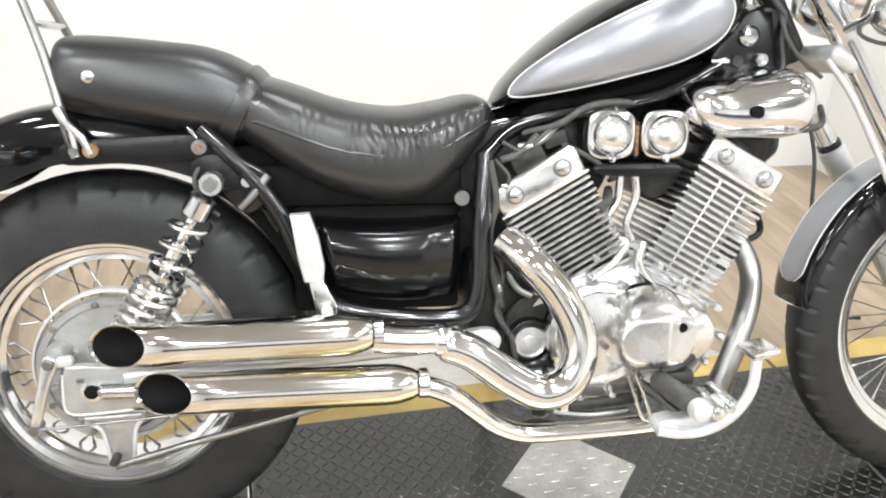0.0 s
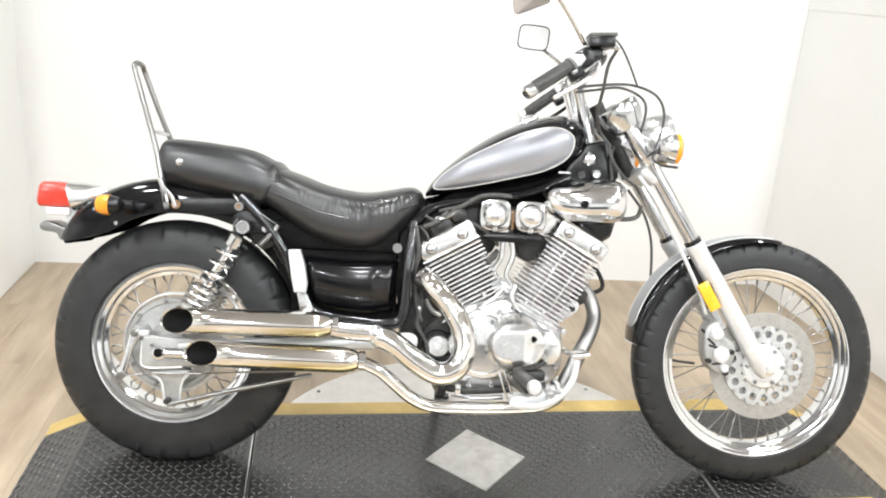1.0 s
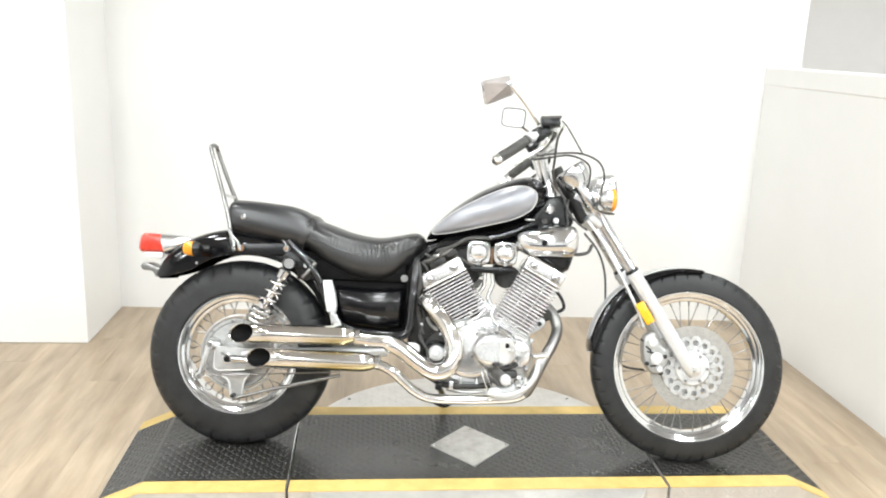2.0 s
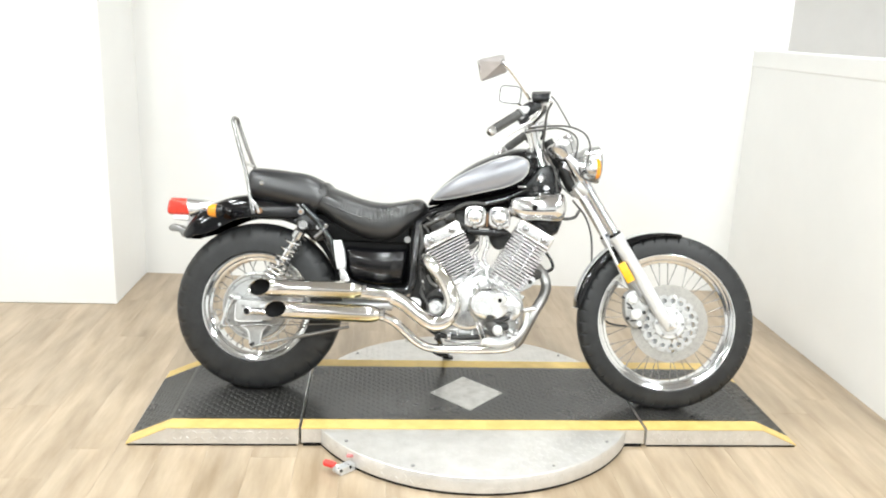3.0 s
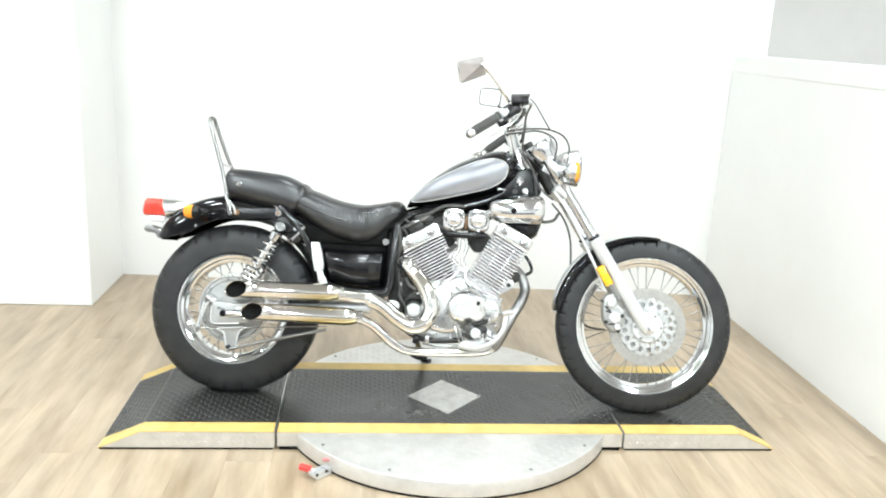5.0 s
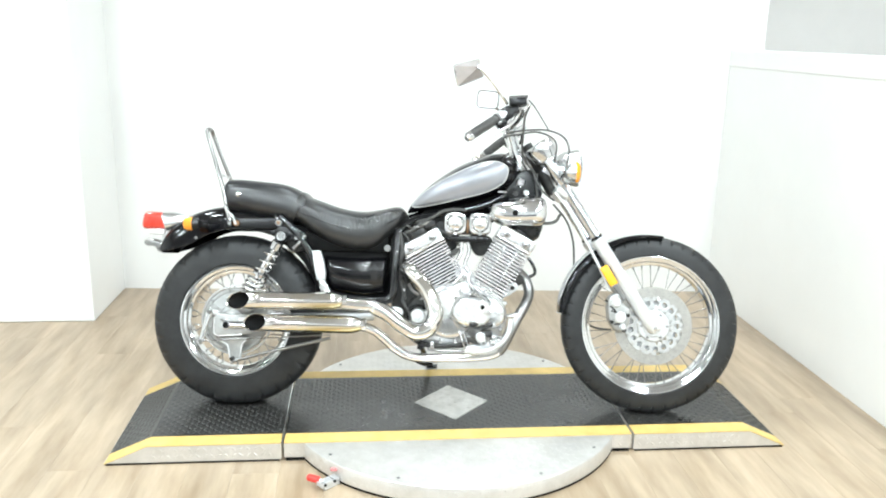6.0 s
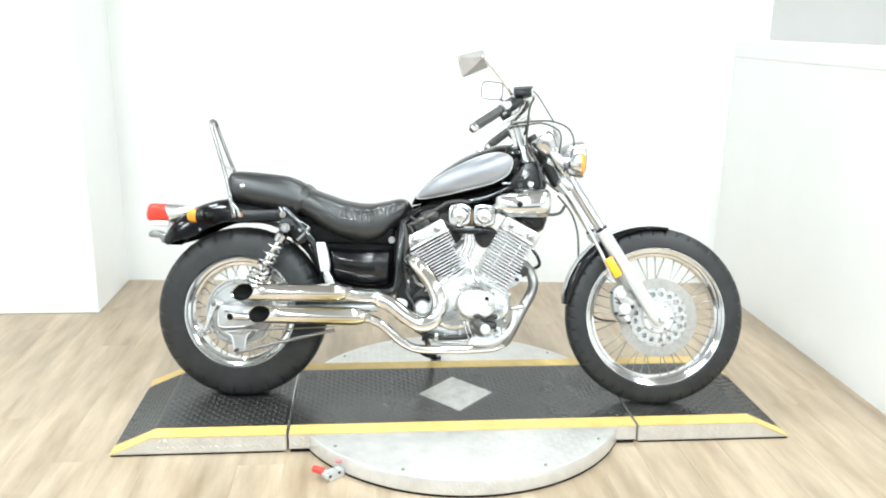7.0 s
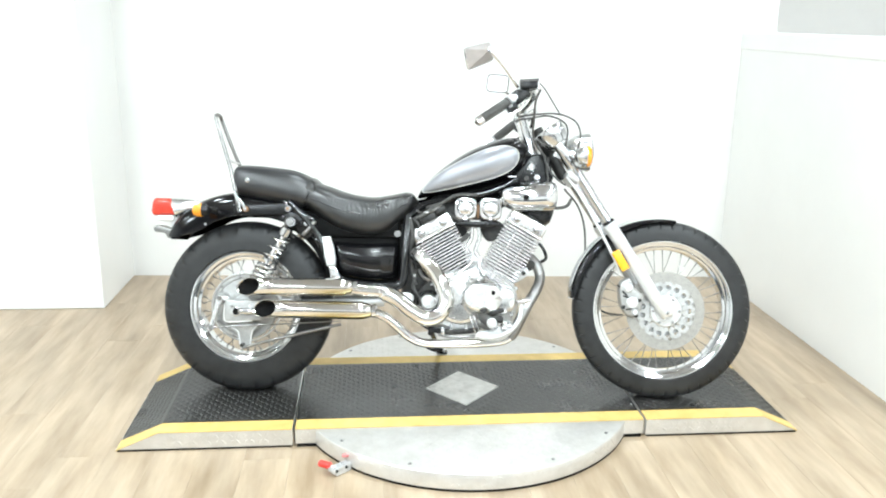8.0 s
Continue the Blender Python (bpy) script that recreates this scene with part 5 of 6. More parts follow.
for pts, r in (([(0.628, -0.118, 0.520), (0.660, -0.125, 0.470), (0.712, -0.125, 0.428), (0.745, -0.122, 0.432), (0.800, -0.12, 0.470), (0.822, -0.118, 0.500)], 0.006),
               ([(0.850, -0.12, 0.505), (0.842, -0.125, 0.470), (0.870, -0.125, 0.430), (0.930, -0.125, 0.400)], 0.007)):
    pipe("cylinder_base_tube", pts, r, M_ALU, parent=engine)
# right-hand covers, stepped outward
part("clutch_cover", lathe(B(), [(0.082, -0.09), (0.082, -0.108), (0.076, -0.114), (0.050, -0.116), (0, -0.116)], (0.694, 0, 0.340), seg=56), M_DARK, engine, "dark round casing inside the exhaust loop")
part("casing_ring", lathe(B(), [(0.034, -0.112), (0.041, -0.114), (0.042, -0.124), (0.039, -0.130), (0.035, -0.127)], (0.662, 0, 0.340), seg=40, closed=True), M_BLACKSATIN, engine, "black casing ring")
part("case_plate", lathe(B(), [(0.090, -0.10), (0.090, -0.130), (0.086, -0.138), (0.076, -0.141), (0.072, -0.138), (0.062, -0.139), (0, -0.145)], (0.776, 0, 0.352), seg=72), M_ALU, engine, "polished round crankcase plate")
part("primary_case", bulge(B(), rounded([(0.715, 0.285), (0.712, 0.415), (0.735, 0.440), (0.800, 0.446), (0.845, 0.430), (0.860, 0.280), (0.800, 0.254), (0.735, 0.262)], 4), -0.10, -0.122, -0.132, 6.0), M_CAST, engine)
part("gasket", lathe(B(), [(0.0915, -0.112), (0.0925, -0.114), (0.0925, -0.120), (0.0915, -0.122)], (0.776, 0, 0.352), seg=72, closed=True), M_HOLE, engine, "dark gasket line")
part("gasket", lathe(B(), [(0.0752, -0.130), (0.0765, -0.132), (0.0765, -0.137), (0.0752, -0.139)], (0.852, 0, 0.362), seg=64, closed=True), M_HOLE, engine, "dark gasket line")
bm = B()
cover_rings = []
for k in range(31):
    f = 1.0 - k / 30.5
    ring = []
    for j in range(72):
        a = 2 * math.pi * j / 72
        dx_, dz_ = 0.0735 * f * math.cos(a), 0.0735 * f * math.sin(a)
        y = -0.144 - 0.076 * (1 - f ** 8) ** 0.5 * (1 - min(1.0, abs(dz_) / 0.0736) ** 2.4) ** 0.7
        ring.append(bm.verts.new((0.852 + dx_, max(y, -0.2110 + 0.40 * max(0.0, dx_ - 0.016)), 0.362 + dz_)))
    cover_rings.append(ring)
cover_rings.insert(0, [bm.verts.new((0.852 + 0.0735 * math.cos(2 * math.pi * j / 72), -0.12, 0.362 + 0.0735 * math.sin(2 * math.pi * j / 72))) for j in range(72)])
bridge(bm, cover_rings)
bm.faces.new(cover_rings[-1])
part("outer_clutch_cover", bm, M_ALU, engine, "polished barrel-shaped clutch cover with a bevelled flat")
for a_ in range(20, 380, 60):
    part("cover_screw", lathe(B(), [(0.0052, -0.14), (0.0052, -0.156), (0.003, -0.158), (0, -0.158)], (0.852 + 0.0745 * math.cos(radians(a_)), 0, 0.362 + 0.0745 * math.sin(radians(a_))), seg=10), M_DULL, engine)
part("timing_cover", lathe(B(), [(0.050, -0.10), (0.050, -0.142), (0.044, -0.154), (0.025, -0.160), (0, -0.160)], (0.925, 0, 0.350), seg=44), M_ALU, engine, "round timing cover")
part("cover_plug", lathe(B(), [(0.008, -0.190), (0.008, -0.2035), (0.006, -0.2045), (0, -0.2045)], (0.891, 0, 0.381), seg=16), M_HOLE, engine, "dark cover plug")
for k, (x, z) in enumerate(((0.690, 0.285), (0.700, 0.405), (0.745, 0.243), (0.760, 0.446), (0.812, 0.438), (0.905, 0.432), (0.975, 0.395), (0.985, 0.345), (0.960, 0.302), (0.905, 0.285), (0.850, 0.275), (0.800, 0.248))):
    part("case_bolt", lathe(B(), [(0.007, -0.110), (0.007, -0.150), (0.005, -0.153), (0, -0.153)], (x, 0, z), seg=10), M_ALU, engine)
part("final_drive_cover", lathe(B(), [(0.030, -0.10), (0.030, -0.122), (0.026, -0.128), (0.022, -0.124), (0.011, -0.124), (0.009, -0.131), (0, -0.131)], (0.662, 0, 0.340), seg=28), M_CAST, engine, "round swing arm pivot cover")
part("case_lug", slab(B(), rounded([(0.535, 0.360), (0.590, 0.372), (0.610, 0.350), (0.585, 0.315), (0.545, 0.325)], 4), -0.150, -0.125, 0.006), M_SATIN, bike)
part("gearbox", box(B(), (0.610, 0.0, 0.400), (0.10, 0.19, 0.17), 0.02), M_DARK, engine, "dark grimy gearbox casing")
part("sump", slab(B(), rounded([(0.650, 0.262), (0.700, 0.235), (0.860, 0.228), (0.940, 0.245), (0.930, 0.285), (0.660, 0.290)], 4), -0.125, 0.12, 0.012), M_CAST, engine)
pipe("sump_hose", [(0.640, -0.130, 0.262), (0.690, -0.145, 0.240), (0.760, -0.148, 0.236), (0.850, -0.145, 0.244)], 0.010, M_DARK, "dark hose", parent=engine)
pipe("brake_return_spring", [(0.812, -0.186, 0.296), (0.824, -0.192, 0.262), (0.838, -0.192, 0.226), (0.850, -0.192, 0.228), (0.840, -0.190, 0.262), (0.824, -0.186, 0.298)], 0.0032, M_ALU, parent=engine, seg=8)
for k in range(5):
    part("sump_bolt", lathe(B(), [(0.006, -0.10), (0.006, -0.136), (0.004, -0.139), (0, -0.139)], (0.690 + k * 0.055, 0, 0.262 - 0.006 * math.sin(k)), seg=8), M_ALU, engine)
part("oil_line_joint", box(B(), (0.676, -0.150, 0.236), (0.022, 0.020, 0.030), 0.004, Matrix.Rotation(radians(15), 3, "Y")), M_BLACKSATIN, engine, "black hose joint")
part("oil_line_joint", box(B(), (0.716, -0.152, 0.240), (0.014, 0.016, 0.026), 0.003), M_ALU, engine)
pipe("oil_line", [(0.700, -0.150, 0.226), (0.760, -0.152, 0.218), (0.830, -0.150, 0.222)], 0.0060, M_DULL, "dull oil line", parent=engine, seg=8)
pipe("clutch_link", [(0.870, -0.176, 0.300), (0.900, -0.176, 0.306), (0.930, -0.165, 0.318)], 0.006, M_DARK, parent=engine, seg=8)
part("front_mount", slab(B(), rounded([(0.955, 0.405), (1.000, 0.425), (1.025, 0.450), (1.010, 0.470), (0.975, 0.450), (0.945, 0.430)], 3), -0.085, -0.060, 0.005), M_SATIN, engine, "silver front engine mount")
part("pinch_bolt", lathe(B(), [(0.008, -0.08), (0.008, -0.094), (0, -0.095)], (1.004, 0, 0.448), seg=8), M_DARK, engine)
part("switch_body", box(B(), (0.905, -0.160, 0.285), (0.05, 0.04, 0.026), 0.008), M_DARK, engine, "grimy brake switch")

for pts, r, mat in (([(0.590, -0.120, 0.640), (0.600, -0.125, 0.580), (0.592, -0.12, 0.520), (0.600, -0.115, 0.450), (0.615, -0.12, 0.400)], 0.006, M_GRIP),
                    ([(0.600, -0.110, 0.470), (0.612, -0.118, 0.430), (0.606, -0.120, 0.390), (0.630, -0.125, 0.350), (0.640, -0.125, 0.300)], 0.005, M_GRIP),
                    ([(0.640, -0.10, 0.660), (0.670, -0.11, 0.668), (0.700, -0.10, 0.690)], 0.006, M_DULL), ([(0.610, -0.11, 0.640), (0.640, -0.115, 0.652), (0.668, -0.11, 0.680)], 0.006, M_GRIP),
                    ([(0.625, -0.105, 0.455), (0.640, -0.112, 0.430), (0.665, -0.112, 0.415)], 0.006, M_DULL)):
    pipe("wiring_loom" if mat == M_GRIP else "pipe_fitting", pts, r, mat, parent=engine, seg=8)
for pts in ([(0.600, -0.112, 0.640), (0.622, -0.116, 0.612), (0.612, -0.114, 0.575), (0.598, -0.112, 0.545)], [(0.612, -0.108, 0.668), (0.640, -0.116, 0.655), (0.664, -0.114, 0.668), (0.690, -0.108, 0.690)],
            [(0.604, -0.105, 0.500), (0.616, -0.116, 0.452), (0.606, -0.118, 0.410), (0.618, -0.118, 0.372)]):
    pipe("wiring_lead", pts, 0.0034, M_GRIP, "dusty black lead", per=5, seg=8, parent=engine)
for x, z, a_ in ((0.615, 0.598, 30), (0.652, 0.662, -20), (0.610, 0.432, 80)):
    part("lead_clip", box(B(), (x, -0.120, z), (0.014, 0.006, 0.007), 0.0015, Matrix.Rotation(radians(a_), 3, "Y")), M_SOFT, engine, "bright wiring clip")
part("coil_cover", box(B(), (0.655, -0.085, 0.640), (0.060, 0.05, 0.032), 0.008, Matrix.Rotation(radians(-30), 3, "Y")), M_DARK, engine, "grey ignition coil")
part("coil_bracket", box(B(), (0.698, -0.09, 0.672), (0.040, 0.04, 0.024), 0.006, Matrix.Rotation(radians(-20), 3, "Y")), M_DARK, engine)

# dark clutter in the angle between the cylinders
part("inlet_manifold", slab(B(), rounded([(0.728, 0.606), (0.770, 0.640), (0.806, 0.640), (0.802, 0.604), (0.784, 0.576), (0.757, 0.585)], 3), -0.060, 0.060, 0.008), M_DARK, engine, "dark inlet manifold")
part("inlet_manifold", slab(B(), rounded([(0.846, 0.640), (0.905, 0.640), (0.935, 0.612), (0.912, 0.574), (0.880, 0.562), (0.852, 0.590)], 3), -0.060, 0.060, 0.008), M_DARK, engine, "dark inlet manifold")
part("crankcase_top", slab(B(), rounded([(0.735, 0.440), (0.780, 0.500), (0.815, 0.512), (0.850, 0.500), (0.900, 0.440), (0.860, 0.425), (0.780, 0.425)], 3), -0.095, 0.095, 0.010), M_CAST, engine)
# Added dark slab; fills the opening between seat, tank and rear cylinder.
part("dark_gap_filler", slab(B(), rounded([(0.600, 0.610), (0.625, 0.680), (0.690, 0.700), (0.770, 0.712), (0.780, 0.650), (0.740, 0.612), (0.660, 0.560), (0.615, 0.540)], 3), -0.050, 0.050, 0.006), M_DARK, engine, "added dark filler slab above the rear cylinder")
for x, z in ((0.700, 0.440), (0.770, 0.478), (0.828, 0.488), (0.880, 0.462), (0.925, 0.440)):
    part("base_nut", lathe(B(), [(0.008, -0.09), (0.008, -0.124), (0.005, -0.128), (0, -0.128)], (x, 0, z), seg=6), M_ALU, engine)
part("plug_cap", tube(B(), [(0.802, -0.07, 0.585), (0.790, -0.105, 0.572), (0.772, -0.118, 0.560)], [0.007, 0.010, 0.008], 10), M_GRIP, engine, "black spark plug cap")
pipe("plug_lead", [(0.803, -0.07, 0.600), (0.798, -0.10, 0.610), (0.760, -0.105, 0.640), (0.705, -0.10, 0.668)], 0.0042, M_GRIP, "black plug lead", parent=engine, seg=8)
pipe("downtube_bracket", [(1.030, -0.052, 0.462), (1.046, -0.055, 0.480), (1.086, -0.055, 0.500), (1.082, -0.055, 0.530), (1.062, -0.05, 0.560)], 0.006, M_BLACKSATIN, "black engine mount bracket", parent=engine, seg=8)
part("horn_bracket", slab(B(), rounded([(1.000, 0.452), (1.040, 0.462), (1.046, 0.488), (1.020, 0.500), (0.996, 0.480)], 3), -0.075, -0.040, 0.004), M_DARK, engine)

# carburettor covers and air box
part("carburettor_block", box(B(), (0.836, 0, 0.672), (0.17, 0.15, 0.060), 0.015), M_DARK, engine, "dark carburettors")
for x in (0.790, 0.880):
    cap = part("carburettor_cap", slab(B(), rounded([(x - 0.038, 0.655), (x - 0.040, 0.690), (x - 0.032, 0.714), (x, 0.719), (x + 0.032, 0.714), (x + 0.040, 0.690), (x + 0.038, 0.655), (x + 0.026, 0.641), (x, 0.637),
                                                     (x - 0.026, 0.641)], 3), -0.112, -0.080, 0.006), M_CHROME, bike, "chrome carburettor cap")
    part("cap_dome", lathe(B(), [(0.033, -0.110), (0.031, -0.120), (0.027, -0.124), (0.0265, -0.119), (0.022, -0.125), (0.012, -0.129), (0, -0.130)], (x, 0, 0.679), seg=32), M_ALU, cap)
    part("cap_screw", lathe(B(), [(0.006, -0.105), (0.006, -0.118), (0, -0.119)], (x, 0, 0.641), seg=10), M_CHROME, cap)
part("fuel_rail", box(B(), (0.835, -0.095, 0.668), (0.006, 0.02, 0.05), 0.002), M_RUST, engine, "brassy fuel joint")
part("inlet_plate", slab(B(), rounded([(0.760, 0.622), (0.780, 0.632), (0.890, 0.632), (0.912, 0.622), (0.880, 0.612), (0.790, 0.612)], 3), -0.115, 0.05, 0.004), M_BLACKSATIN, engine)
for pts in ([(0.815, -0.09, 0.612), (0.812, -0.09, 0.570), (0.795, -0.09, 0.535), (0.812, -0.09, 0.512)], [(0.838, -0.095, 0.612), (0.842, -0.095, 0.575), (0.828, -0.095, 0.530), (0.842, -0.095, 0.500)]):
    pipe("push_tube", pts, 0.007, M_ALU, parent=engine)
pipe("vacuum_hose", [(0.648, -0.09, 0.680), (0.700, -0.11, 0.695), (0.745, -0.11, 0.722), (0.790, -0.10, 0.730), (0.830, -0.09, 0.728)], 0.0055, M_GRIP, "grey rubber hose", parent=engine)
air = part("air_box", loft(B(), [[(x + 0.010, -0.085 + p, z - 0.008 + q_ * 1.10 + (0.05 * p)) for p, q_ in sup(w, h, 2.5, 36)] for x, z, w, h in smooth_rows([
    (0.898, 0.738, 0.020, 0.008), (0.905, 0.737, 0.045, 0.022), (0.925, 0.733, 0.066, 0.036), (0.960, 0.731, 0.078, 0.045), (1.010, 0.733, 0.084, 0.050), (1.060, 0.737, 0.084, 0.052),
    (1.088, 0.738, 0.078, 0.048), (1.104, 0.738, 0.062, 0.038), (1.112, 0.738, 0.030, 0.018)], 4)]), M_CHROME, bike, "chrome air box cover")
part("air_box_seam", loft(B(), [[(x, -0.085 + p * 1.01, 0.682 + (x - 0.93) * 0.02 + q_) for p, q_ in sup(w, 0.004, 2.4, 32)] for x, w in ((0.945, 0.03), (0.955, 0.060), (0.985, 0.078), (1.06, 0.084), (1.085, 0.074), (1.098, 0.045))]),
     M_CHROME, air)
part("air_box_screw", lathe(B(), [(0.010, 0.0), (0.010, 0.004), (0.005, 0.005), (0, 0.005)], (1.002, -0.1705, 0.718), seg=16, m=Matrix.Rotation(math.pi, 3, "X")), M_HOLE, air, "dark socket screw")
part("lower_air_case", loft(B(), [[(x, -0.02 + p, z + q_) for p, q_ in sup(w, h, 3, 24)] for x, z, w, h in ((0.985, 0.690, 0.05, 0.02), (1.02, 0.672, 0.07, 0.035), (1.065, 0.655, 0.07, 0.045), (1.100, 0.668, 0.05, 0.035), (1.115, 0.685, 0.02, 0.015))]),
     M_BLACKSATIN, engine, "black lower air case")
pipe("air_hose", [(1.085, -0.10, 0.690), (1.120, -0.11, 0.686), (1.155, -0.10, 0.695), (1.175, -0.06, 0.72)], 0.0058, M_GRIP, "black rubber hose", parent=engine)

# rider foot rest and brake pedal
fr = part("rider_footrest", tube(B(), [(0.856, -0.190, 0.292), (0.860, -0.200, 0.291), (0.883, -0.284, 0.283), (0.885, -0.292, 0.283)], [0.012, 0.0175, 0.0175, 0.014], 18), M_GRIP, bike, "black rubber rider footrest")
part("footrest_end", lathe(B(), [(0.017, -0.290), (0.018, -0.298), (0.014, -0.308), (0, -0.312)], (0.884, 0, 0.283), seg=20), M_SATIN, fr)
pedal = part("brake_pedal", tube(B(), spline([(0.835, -0.262, 0.236), (0.870, -0.268, 0.232), (0.915, -0.270, 0.238), (0.955, -0.270, 0.262), (0.980, -0.268, 0.300), (0.988, -0.262, 0.346)], 6), 0.0085, 12), M_SATIN, bike,
             "bright forged brake pedal")
part("pedal_pad", box(B(), (0.995, -0.250, 0.358), (0.044, 0.060, 0.012), 0.004, Matrix.Rotation(radians(-12), 3, "Y")), M_ALU, pedal)
part("footrest_bracket", slab(B(), rounded([(0.838, 0.226), (0.842, 0.248), (0.900, 0.258), (0.950, 0.280), (0.966, 0.262), (0.930, 0.226), (0.880, 0.218)], 4), -0.262, -0.222, 0.006), M_SATIN, bike, "silver footrest bracket")
for x, z in ((0.895, 0.268), (0.928, 0.262), (0.952, 0.270)):
    part("bracket_bolt", lathe(B(), [(0.013, -0.19), (0.013, -0.270), (0.009, -0.276), (0, -0.277)], (x, 0, z), seg=16), M_ALU, bike)
stand = part("side_stand", tube(B(), [(0.655, 0.12, 0.235), (0.676, 0.245, 0.165), (0.700, 0.366, 0.104)], 0.011, 10), M_BLACKSATIN, bike, "black side stand")
part("stand_foot", box(B(), (0.706, 0.368, 0.0985), (0.045, 0.030, 0.006), 0.002, Matrix.Rotation(radians(15.46), 3, "X")), M_BLACKSATIN, stand)
pipe("footrest_mount", [(0.845, -0.12, 0.262), (0.862, -0.18, 0.262), (0.880, -0.235, 0.250)], 0.010, M_DULL, "dull footrest mount bar", seg=10)
part("engine_guard_lug", slab(B(), rounded([(0.655, 0.170), (0.680, 0.180), (0.720, 0.178), (0.715, 0.162), (0.690, 0.155)], 3), -0.10, -0.07, 0.003), M_BLACKSATIN, bike)

# ---- fork, lamp, handlebar
fd = Vector((0.520, 0, -0.854)).normalized()
for s in (-1, 1):
    y = s * 0.103
    top = Vector((1.085, y, 0.975))
    low = Vector((1.512, y, 0.318))
    d = (low - top).normalized()
    fk = part("fork_leg", tube(B(), [top + d * 0.050, top + d * 0.052, top + d * 0.42, top + d * 0.46], 0.0185, 18), M_SOFT, bike, "chrome telescopic fork leg")
    L = (low - top).length
    part("fork_slider", tube(B(), [top + d * t for t in (0.405, 0.409, 0.425, 0.43, 0.50, L - 0.05, L + 0.005, L + 0.020)], [0.019, 0.0262, 0.0262, 0.0245, 0.0245, 0.0238, 0.023, 0.016], 22), M_SATIN, fk, "satin silver fork slider")
    part("dust_seal", tube(B(), [top + d * 0.396, top + d * 0.407], 0.0225, 18), M_BLACKSATIN, fk, "black dust seal")
    part("fork_cover", tube(B(), [top + d * t for t in (0.062, 0.069, 0.165, 0.172)], [0.0185, 0.0225, 0.0225, 0.0185], 18), M_SOFT, fk, "chrome upper fork cover")
    part("fork_cap", lathe(B(), [(0.018, -0.004), (0.018, 0.006), (0.012, 0.012), (0, 0.012)], top + d * 0.048, "z", 16, m=Matrix.Rotation(radians(-31), 3, "Y")), M_SOFT, fk)
    part("reflector", box(B(), Vector((1.347, s * 0.130, 0.502)), (0.031, 0.009, 0.078), 0.003, Matrix.Rotation(radians(-32), 3, "Y")), M_AMBER, fk, "amber side reflector")
    part("reflector_bracket", box(B(), Vector((1.350, s * 0.120, 0.502)), (0.034, 0.012, 0.062), 0.003, Matrix.Rotation(radians(-29), 3, "Y")), M_BLACKSATIN, fk)
for t, w in ((0.060, 0.050), (0.205, 0.056)):
    c = Vector((1.082, 0, 0.975)) + fd * t
    part("triple_clamp", box(B(), c + Vector((-0.010, 0, 0)), (w * 1.05, 0.240, 0.030), 0.013, Matrix.Rotation(radians(31), 3, "Y"), 3), M_SATIN, bike, "satin silver fork clamp")
pipe("steering_stem", [(1.050, 0, 0.985), (1.155, 0, 0.800)], 0.021, M_DARK, "black steering stem")
pipe("brake_hose", [(1.150, -0.105, 0.800), (1.200, -0.112, 0.735), (1.270, -0.115, 0.615), (1.330, -0.118, 0.500), (1.345, -0.118, 0.455)], 0.0055, M_SATIN, "grey brake hose along the fork")
cal = part("brake_caliper", slab(B(), rounded([(1.352, 0.420), (1.385, 0.438), (1.405, 0.400), (1.432, 0.375), (1.425, 0.325), (1.395, 0.300), (1.365, 0.318), (1.350, 0.360)], 4), -0.118, -0.062, 0.009), M_HUBCAST, bike, "silver brake caliper")
for x, z, r in ((1.378, 0.405, 0.017), (1.393, 0.352, 0.021), (1.402, 0.318, 0.012)):
    part("caliper_piston", lathe(B(), [(r, -0.110), (r, -0.126), (r * 0.7, -0.131), (0, -0.131)], (x, 0, z), seg=20), M_SATIN, cal)
for x, z in ((1.362, 0.335), (1.420, 0.360), (1.408, 0.305)):
    part("caliper_bolt", lathe(B(), [(0.007, -0.11), (0.007, -0.124), (0, -0.125)], (x, 0, z), seg=10), M_DARK, cal)
for k_, (x, z) in enumerate(((1.366, 0.384), (1.372, 0.372), (1.384, 0.328))):
    part("caliper_slot", box(B(), (x, -0.1185, z), (0.026, 0.004, 0.006), 0.001, Matrix.Rotation(radians(40 - 25 * k_), 3, "Y")), M_DARK, cal, "dark gap between the caliper halves", smooth=False)
part("bleed_nipple", tube(B(), [(1.354, -0.108, 0.404), (1.341, -0.112, 0.414)], [0.0045, 0.0032], 10), M_DARK, cal)
pipe("speedometer_cable", [(1.160, 0.02, 0.765), (1.215, 0.05, 0.705), (1.242, 0.05, 0.625), (1.248, 0.05, 0.515)], 0.0038, M_GRIP, "black cable", per=5, seg=8)
pipe("wheel_cable", [(1.285, 0.05, 0.335), (1.330, 0.075, 0.300), (1.40, 0.085, 0.290)], 0.004, M_GRIP, "black cable", seg=8)

bm = lathe(B(), [(0.02, -0.065), (0.040, -0.056), (0.060, -0.030), (0.068, 0.0), (0.071, 0.018), (0.073, 0.022), (0.071, 0.029), (0.066, 0.031)], (1.216, 0, 0.902), "x", 48)
hl = part("headlight", bm, M_ALU, bike, "round chrome headlight")
part("headlight_glass", lathe(B(), [(0.066, 0.028), (0.056, 0.038), (0.034, 0.044), (0, 0.047)], (1.216, 0, 0.902), "x", 40), M_GLASS, hl, "clear headlight glass")

def steered(x, y, z):
    """The bars are turned a little, so that the far side stands further forward."""
    return Vector((x + max(0.0, y) * 0.24, y, z + max(0.0, y) * 0.04))


